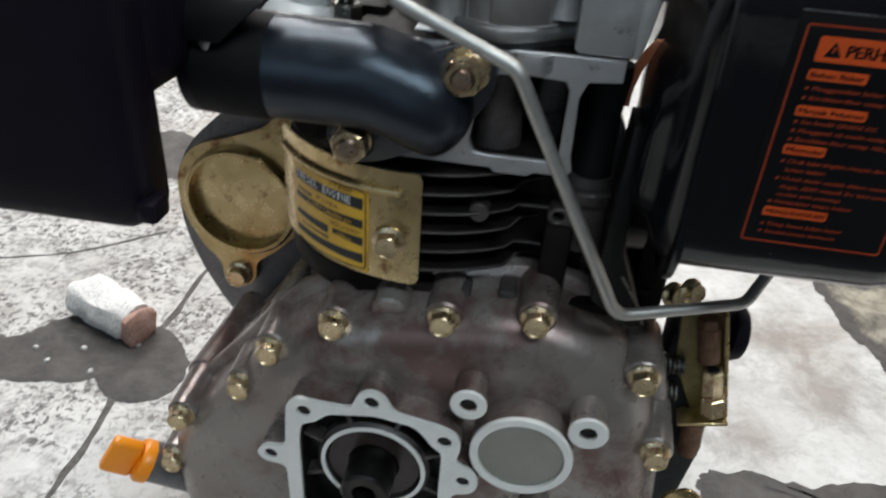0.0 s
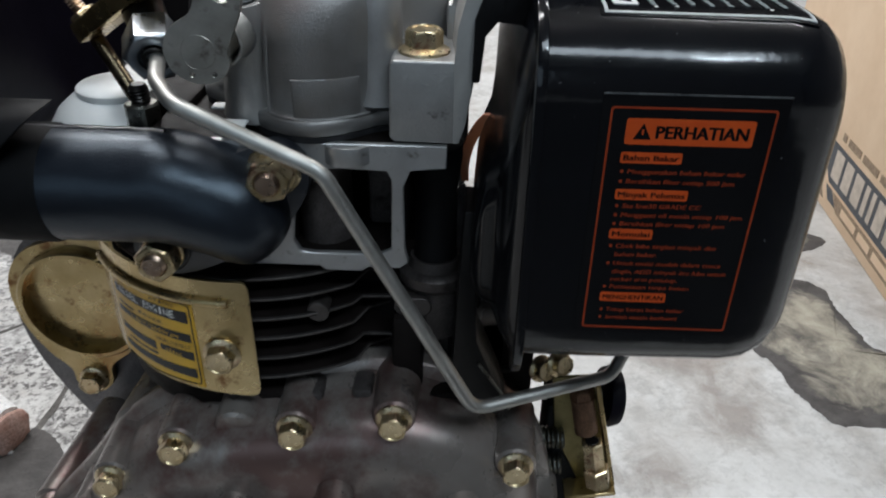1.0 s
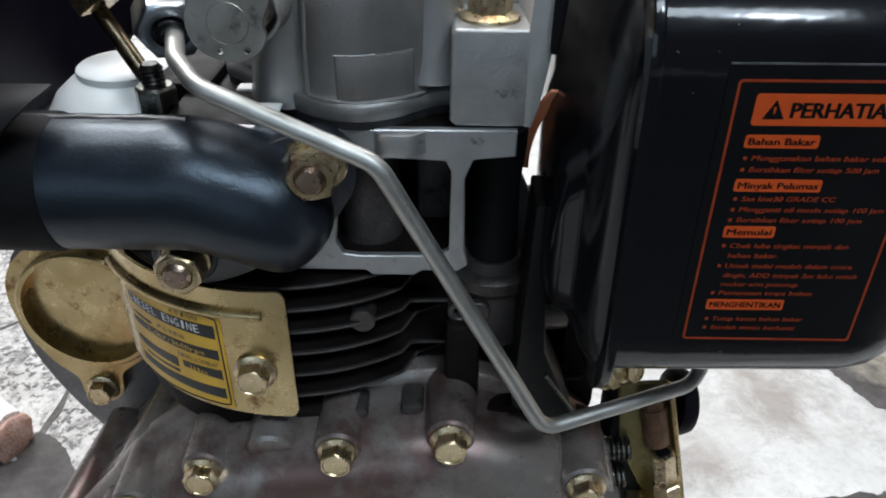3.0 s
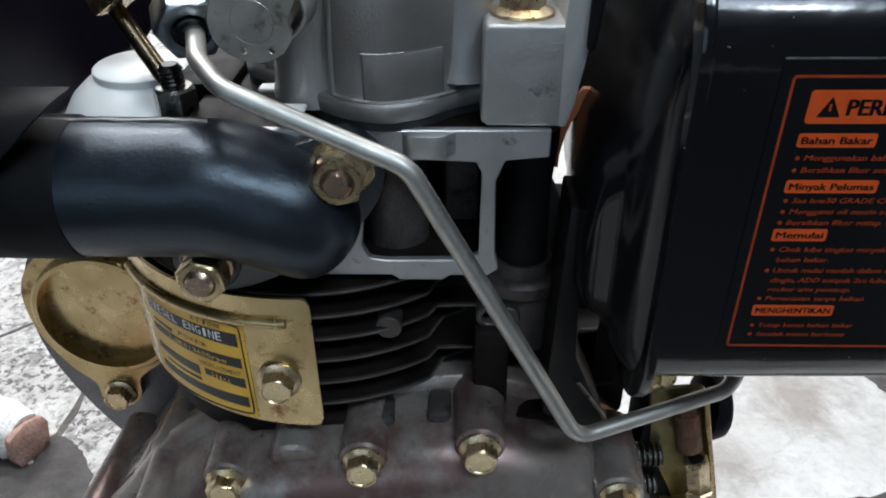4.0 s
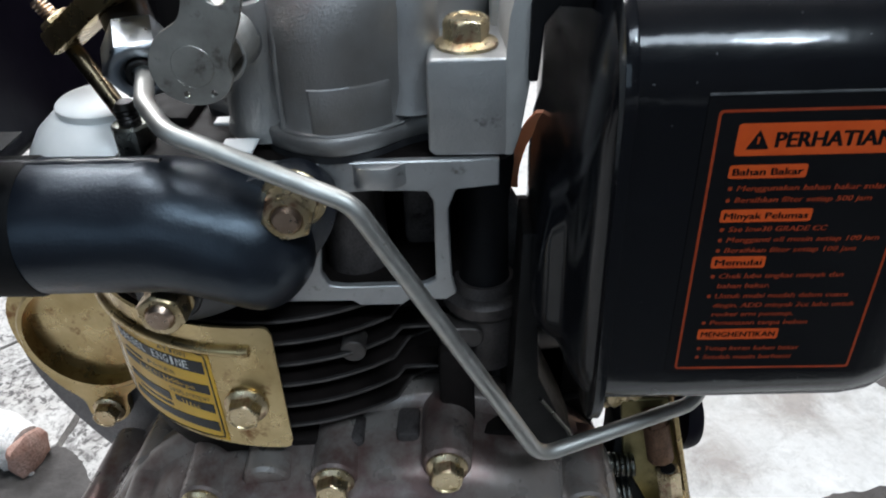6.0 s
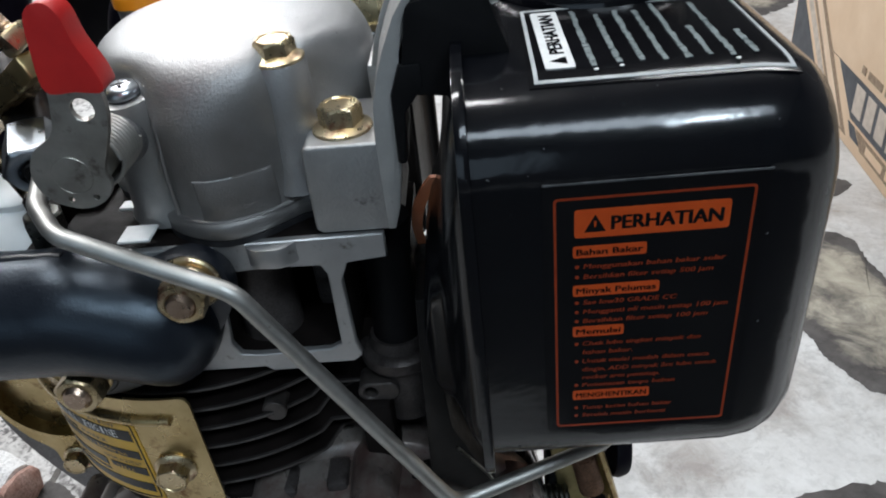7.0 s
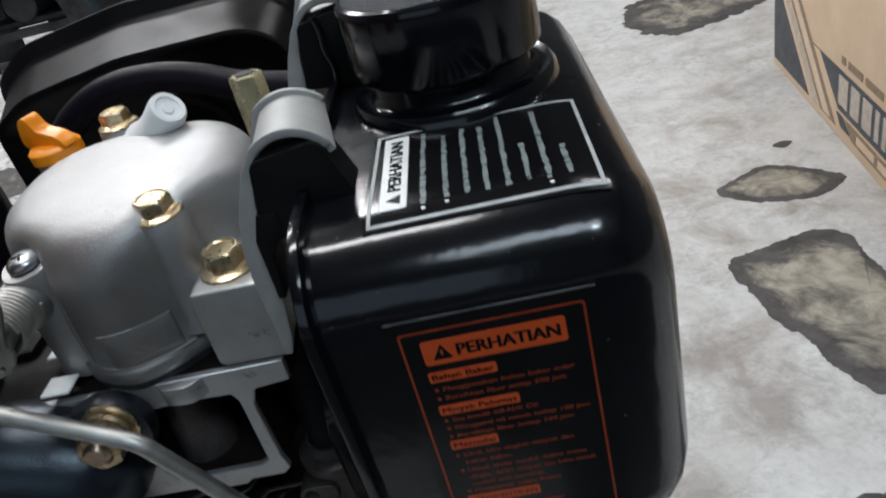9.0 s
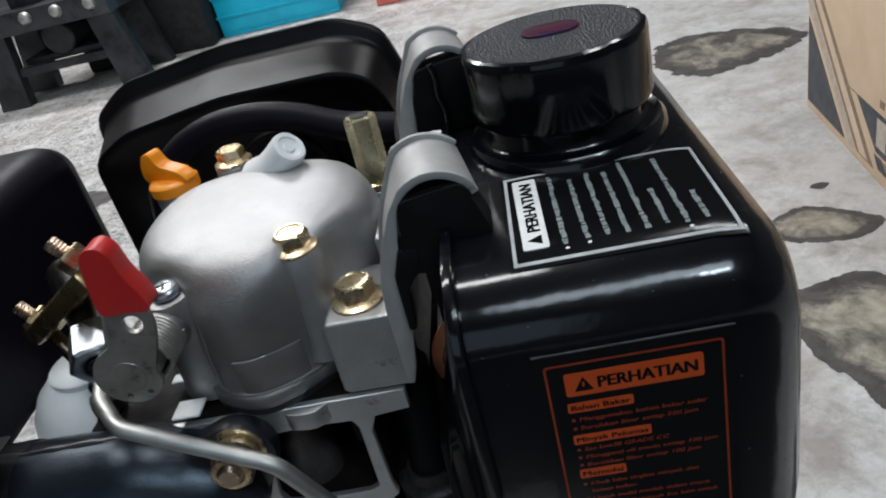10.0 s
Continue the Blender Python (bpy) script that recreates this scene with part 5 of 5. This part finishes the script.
part("silver_dome", bm, SILVER, engine, "silver painted dome with a flat top", 50)
part("hex_stand", loft(bmesh.new(), [[(-69 + p[0], 345.5 + p[1], 418 + p[2]) for p in hex_ring(*q)] for q in ((6.4, 0, 0), (6.9, 1, 0.8), (6.9, 12, 1), (6.9, 13.2, 0.7), (6.3, 14.2, 0), (4, 14.3, 0))]), ZINCDARK, engine, "dull dark zinc nut", 30)
bm = bmesh.new()
lathe(bm, (-69, 345.5, 432), (-69, 345.2, 440), [(4.2, 0)] + [(4.4 - 0.6 * (k % 2), 0.8 * k) for k in range(1, 10)] + [(3, 8.4)], 18)
part("stud_end", bm, DARKSTEEL, engine)
part("nut_base", bevel(box(bmesh.new(), -80, -44, 338, 372, 407, 418.4), 2), SHADECAST, engine)
# added dark block; fills a gap that let the bright floor through
part("dark_gap_block", bevel(box(bmesh.new(), -76, -52, 357, 440, 402, 429), 3), SHADECAST, engine)
N1 = Vector((-53.5, 331, 454.5))
N0 = N1 + Vector((-6, 17, 6.5))
m_nut, _ = along(N0, N1)
bm = loft(bmesh.new(), [[tuple(m_nut @ Vector(p)) for p in hex_ring(*q)] for q in ((10, 0, 0.6), (10.6, 1.2, 1), (10.6, 15, 1), (10.6, 16.2, 0.9), (10.2, 17.2, 0.4), (9.6, 17.6, 0), (7.8, 17.6, 0), (6.6, 17.2, 0), (5.6, 14, 0), (4.6, 12, 0))])
part("union_nut", bm, BRIGHT, engine, "bright zinc union nut", 30)
part("union_collar", ring_solid(bmesh.new(), N1 + (N0 - N1) * 0.2, N1 + (N0 - N1) * 0.06, 5.2, 3.2, 28, 0.4), DARKSTEEL, engine)
part("injector", cyl(bmesh.new(), (-78, 378, 478), N0, 9.5, 8.5), DARKSTEEL, engine, "black oxide injector body")
tube(bm := bmesh.new(), fillet([(-52.8, 332, 455), (-46.5, 312, 453), (-37, 300.5, 448), (18, 291.5, 427), (79, 297, 308), (146, 326, 306.5), (166, 350, 330)], 13), 3.15, 16)
part("fuel_pipe", bm, STEEL, engine, "bent zinc-plated steel fuel pipe")
bm = box(bmesh.new(), -35, 35, -7.5, 7.5, -4.5, 4.5)
bevel(bm, 1.6)
B0, B1 = Vector((-100, 370, 454)), Vector((-41, 342, 493))
bm.transform(Matrix.Translation((B0 + B1) / 2) @ (B1 - B0).to_track_quat("X", "Z").to_matrix().to_4x4())
part("injector_yoke", bm, PLATE, engine, "yellow zinc clamp bar")
for p in (B0 + Vector((6, -2, 5)), B1 + Vector((-6, 1, 3))):
    up = Vector((-0.55, 0.0, 0.83))
    part("yoke_nut", nut_mesh(bmesh.new(), p, p + up * 7, 10.5), GOLD, engine)
    part("yoke_stud", lathe(bmesh.new(), p + up * 6, p + up * 14, [(3.2, 0)] + [(3.3 - 0.5 * (k % 2), 0.7 * k) for k in range(1, 12)] + [(2.6, 8.2)], 16), STUD, engine)
part("yoke_rod", cyl(bmesh.new(), B0 + Vector((6, -2, 0)), (-70, 352, 424), 3.3, None, 18), BROWNSTEEL, engine, "brown tempered steel rod")

# decompression lever with the red grip
BLADE = smooth_loop([(-39.5, 466), (-36.5, 458), (-27.5, 454), (-19.5, 456), (-15.5, 461.5), (-16, 466), (-13.5, 472), (-10, 480), (-8.2, 488), (-9, 500), (-14, 503), (-22, 500), (-25, 488), (-28, 480), (-36, 474.5)], 5)
blade = part("decompression_lever", bevel(prism(bmesh.new(), "y", 306, 308.4, BLADE, [disc(-15.5, 487, 3.6, 16), disc(-29.8, 457.6, 1.0, 8), disc(-21.6, 457.8, 1.0, 8)]), 0.4, 1), LEVER, engine, "worn steel lever with a red dipped grip")
GRIP = smooth_loop([(-22.6, 494.4), (-14, 493.4), (-6.2, 492.8), (-6, 498), (-9.4, 507.5), (-10.8, 515.5), (-14.5, 519), (-20, 516.5), (-22.2, 506)], 5)
bm = bevel(prism(bmesh.new(), "y", 303.4, 312.6, GRIP), 1.5, 3, 60)
part("red_grip", bm, RED, blade, "red vinyl grip", 60)
part("spindle", cyl(bmesh.new(), (-22, 308, 467), (-22, 338, 467), 6.5), STEEL, blade)
part("pivot_mark", cyl(bmesh.new(), (-26.5, 306.2, 466), (-26.5, 305.8, 466), 6.5, None, 24, 0.3), LEVER, blade)
coil = [(-21 + 9.2 * math.cos(a), 310.2 + 17 * a / (2 * math.pi * 9), 468 + 9.2 * math.sin(a)) for a in [2 * math.pi * k / 20 for k in range(181)]]
part("spring", tube(bmesh.new(), coil, 0.75, 8), STEEL, blade)
part("spindle_boss", cyl(bmesh.new(), (-22, 326, 466), (-22, 346, 464), 9, 11), CAST, rocker)

# yellow information plate on the curved shroud
def arc_sheet(r0, r1, z0, z1, a0, a1, zlow=0.0, n=22, corner=0.0):
    """A sheet curved round an upright line behind it; angles from the -y direction, to the left positive."""
    bm, rings = bmesh.new(), []
    for i in range(n + 1):
        a = radians(a0 + (a1 - a0) * i / n)
        q = [(PX - r * math.sin(a), PY - r * math.cos(a)) for r in (r0, r1)]
        lo = z0 + zlow * (i / n)
        c = corner - math.sqrt(max(0.0, corner ** 2 - max(0.0, corner - abs(math.radians(a1 - a0)) * r0 * min(i, n - i) / n) ** 2)) if corner else 0
        rings.append([(*q[0], lo + c), (*q[1], lo + c), (*q[1], z1 - c), (*q[0], z1 - c)])
    return loft(bm, rings)


PX, PY, PR = -30, 402, 91.5
bm = arc_sheet(PR, PR - 1.4, 299, 363.5, -5, 58, 4, 90, 4.0)
plate = part("shroud_plate", bm, PLATE, engine, "curved yellow zinc shroud with an information sticker", 50)
tube(bm := bmesh.new(), [(PX - (PR + 0.4) * math.sin(radians(a)), PY - (PR + 0.4) * math.cos(radians(a)), 352.5) for a in np.arange(1, 58, 3)], 2.2, 12)
part("bead", bm, PLATE, plate)
flange_bolt("flange_bolt", plate, facing((-37.6, 310.6, 324), (0, -1, 0), 10), 12.4, 8, 9)
stick = part("sticker", arc_sheet(PR + 0.35, PR - 0.2, 301.5, 350.5, 12, 47, 3, 24), INKYELLOW, engine, "yellow information sticker with dark bars")
for z0, z1, a0, a1 in ((338.5, 345, 14, 45), (327.5, 332.5, 14, 45), (317, 322, 14, 26), (317, 322, 28, 45), (306.5, 312, 14, 45)):
    part("print_bar", arc_sheet(PR + 0.55, PR + 0.2, z0, z1, a0, a1, 2, 14), INKDARK, stick)
for z, a0, a1 in ((334.8, 36, 44), (314.6, 28, 42)):
    part("print_bar", arc_sheet(PR + 0.5, PR + 0.2, z - 0.8, z + 0.8, a0, a1, 1, 8), INKDARK, stick)
tube(bm := bmesh.new(), [(PX - (PR + 0.4) * math.sin(radians(a)), PY - (PR + 0.4) * math.cos(radians(a)), z) for a, z in [(a, 349.6) for a in range(46, 14, -2)] + [(13.2, 348.6)] + [(13, z) for z in range(346, 304, -4)] + [(13.2, 303.6)] + [(a, 303) for a in range(15, 47, 2)]], 0.35, 5)
part("border", bm, INKDARK, stick)
for z, text, a0, a1, m, h in ((346.2, "ATION", 18, 27, INKDARK, 2.2), (340.0, "DIESEL ENGINE", 18, 44, INKWHITE, 4.4), (334.0, "POWER", 23, 33, INKDARK, 2.2), (328.6, "2.5KW/3600rpm", 18, 38, INKYELLOW, 2.6), (323.4, "DISPLACEMENT", 14.5, 27, INKDARK, 2.4), (318.2, "211cc", 18, 24, INKYELLOW, 2.4)):
    k = len(text)
    step = (a1 - a0) / k
    wide = radians(step) * PR
    for i, ch in enumerate(text):
        if ch == " ":
            continue
        a = radians(a1 - step * (i + 0.5))
        p = Vector((PX - (PR + 0.8) * math.sin(a), PY - (PR + 0.8) * math.cos(a), z + 2.0 * (math.degrees(a) - 14) / 31)) * 0.001
        cw = wide * (0.4 if ch in "I1/" else 0.8)
        place = Matrix.Translation(p) @ pose(0, 0, 0, 0, 0, -math.degrees(a)) @ pose(0, 0, 0, 90, 0, 0) @ Matrix.Translation((-cw * 0.5 * 0.001, 0, 0))
        letters("lettering", ch, m, stick, place, cw, h, 0.015)

# governor side: zinc bracket, fittings, spring, knob
gov = part("governor_bracket", bevel(prism(bmesh.new(), "y", 350, 352.5, [(122, 284), (145, 286), (162, 214), (143, 209), (127, 242)]), 0.6, 1), OLIVE, engine, "yellow zinc governor bracket")
part("bracket_edge", bevel(prism(bmesh.new(), "y", 341, 351, [(143.5, 286), (146, 286.4), (163, 214), (160.5, 213)]), 0.6, 1), PLATE, gov)
part("bracket_foot", bevel(prism(bmesh.new(), "y", 336, 351, [(135, 206), (163, 212), (162.5, 214.4), (134.6, 208.4)]), 0.6, 1), PLATE, gov)
part("fitting", nut_mesh(bmesh.new(), (148.6, 336, 234), (145, 337, 252), 10.5), GOLD, gov)
part("fitting_bore", cyl(bmesh.new(), (145.2, 337, 251), (144.9, 337.1, 252.6), 3.6, None, 16, 0.2), SHADEBLACK, gov)
part("adjuster", cyl(bmesh.new(), (142.5, 342, 254), (138, 345, 276), 6.2), RUST, gov, "rusty adjusting sleeve")
part("adjuster_head", nut_mesh(bmesh.new(), (138.2, 345, 275), (137, 346, 281), 11), RUST, gov)
part("lower_nut", nut_mesh(bmesh.new(), (151.5, 335, 222), (149, 336, 234), 12.5), GOLD, gov)
for zc in (244, 224):
    coil = [(112 + 20 * k / 112, 347 + 5 * math.cos(2 * math.pi * k / 14), zc + 5 * math.sin(2 * math.pi * k / 14)) for k in range(113)]
    part("governor_spring", tube(bmesh.new(), coil, 1.1, 7), ZINCDARK, gov)
for x, z in ((115, 290), (124, 294)):
    flange_bolt("linkage_bolt", gov, facing((x, 350, z), (0.45, -0.75, 0.35), 15), 10, 7, 7.4)
bm = bmesh.new()
lathe(bm, (152, 364, 261), (168, 366, 259), [(11, 0), (16, 1.5), (17.2, 5), (16, 9), (11, 11)], 30)
part("knob", bm, PLASTIC, engine, "black plastic speed knob")
part("knob_stem", cyl(bmesh.new(), (138, 362, 261), (154, 364, 261), 4), STEEL, engine)
part("lower_rod", cyl(bmesh.new(), (146, 345, 206), (149, 347, 176), 7, 6), RUST, engine, "rusty lower linkage rod")
part("lower_plate", bevel(prism(bmesh.new(), "y", 352, 380, [(122, 262), (134, 262), (154, 206), (158, 176), (148, 100), (122, 100)]), 1.5), BLACKIRON, engine)
part("lower_lug", bevel(prism(bmesh.new(), "y", 318, 321, smooth_loop([(136, 166), (150, 172), (160, 158), (150, 134), (132, 144)], 4)), 0.6), PLATE, engine, "yellow zinc lug")

# tank strap, copper strip, hose, fan housing
part("strap_edge", tube(bmesh.new(), [(81, 317.6, 318), (93, 317.6, 300), (97, 317.6, 290)], 0.8, 8), ZINCDARK, engine, "worn bright edge of the strap")
part("tank_strap", bevel(prism(bmesh.new(), "y", 318, 344, [(68, 300), (72, 398), (76, 398), (80, 330), (92, 300), (96, 288), (90, 286)]), 1), SHADEBLACK, engine, "black tank support strap")
rings = []
for p, w in zip(smooth_line([(82.5, 361, 425), (78, 360.5, 420), (74, 361.5, 412), (72, 364, 403), (71.6, 368, 395), (72, 372, 387)], 4), np.linspace(6.0, 3.5, 21)):
    rings.append([(p.x - w / 2, p.y, p.z), (p.x + w / 2, p.y, p.z), (p.x + w / 2, p.y + 1.2, p.z + 0.6), (p.x - w / 2, p.y + 1.2, p.z + 0.6)])
part("copper_strip", loft(bmesh.new(), rings), COPPER, engine, "copper coloured strip beside the tank")


def ring_fan(y, d, r=10):
    """Outline of the fan housing, d mm outside its front edge: cut off at the top left, rounded at the top right."""
    hood = round_loop([(-136 - d * 0.4, 300), (-136 - d * 0.4, 473 + d * 1.6), (-108 - d * 0.4, 488 + d * 1.9), (-40, 499 + d * 1.9), (34, 501 + d * 1.9), (52 + d * 0.7, 494 + d * 1.6), (62 + d, 470), (62 + d, 300)], r, 4)
    return [(u, y - 0.10 * (u + 20), v) for u, v in hood]


fan = part("fan_housing", loft(bmesh.new(), [ring_fan(*q) for q in ((533, -12), (530, -7), (523, -3.0), (521, -1.4), (520.6, -0.4), (521.2, 0.5), (524, 1.1), (545, 5.5), (551, 7), (552, 8), (552.6, 11), (554, 12), (558, 12), (572, 10), (576, 4))]), FANPAINT, engine, "black gloss painted fan housing with cut-off corners and a flanged rim", 40)
part("air_duct", tube(bmesh.new(), smooth_line([(-96, 508, 400), (-92, 506, 435), (-84, 503, 461), (-70, 500, 476), (-52, 499, 486), (-32, 498, 491), (-10, 497, 490.5), (12, 495, 485.5), (34, 490, 478), (64, 486, 472)]), 8.2, 18), PLASTIC, engine, "black moulded air duct curving over the fan")
part("inlet_ring", ring_solid(bmesh.new(), (-8, 499, 448), (-8, 522, 448), 31, 25, 44, 2.5), FANPAINT, engine)
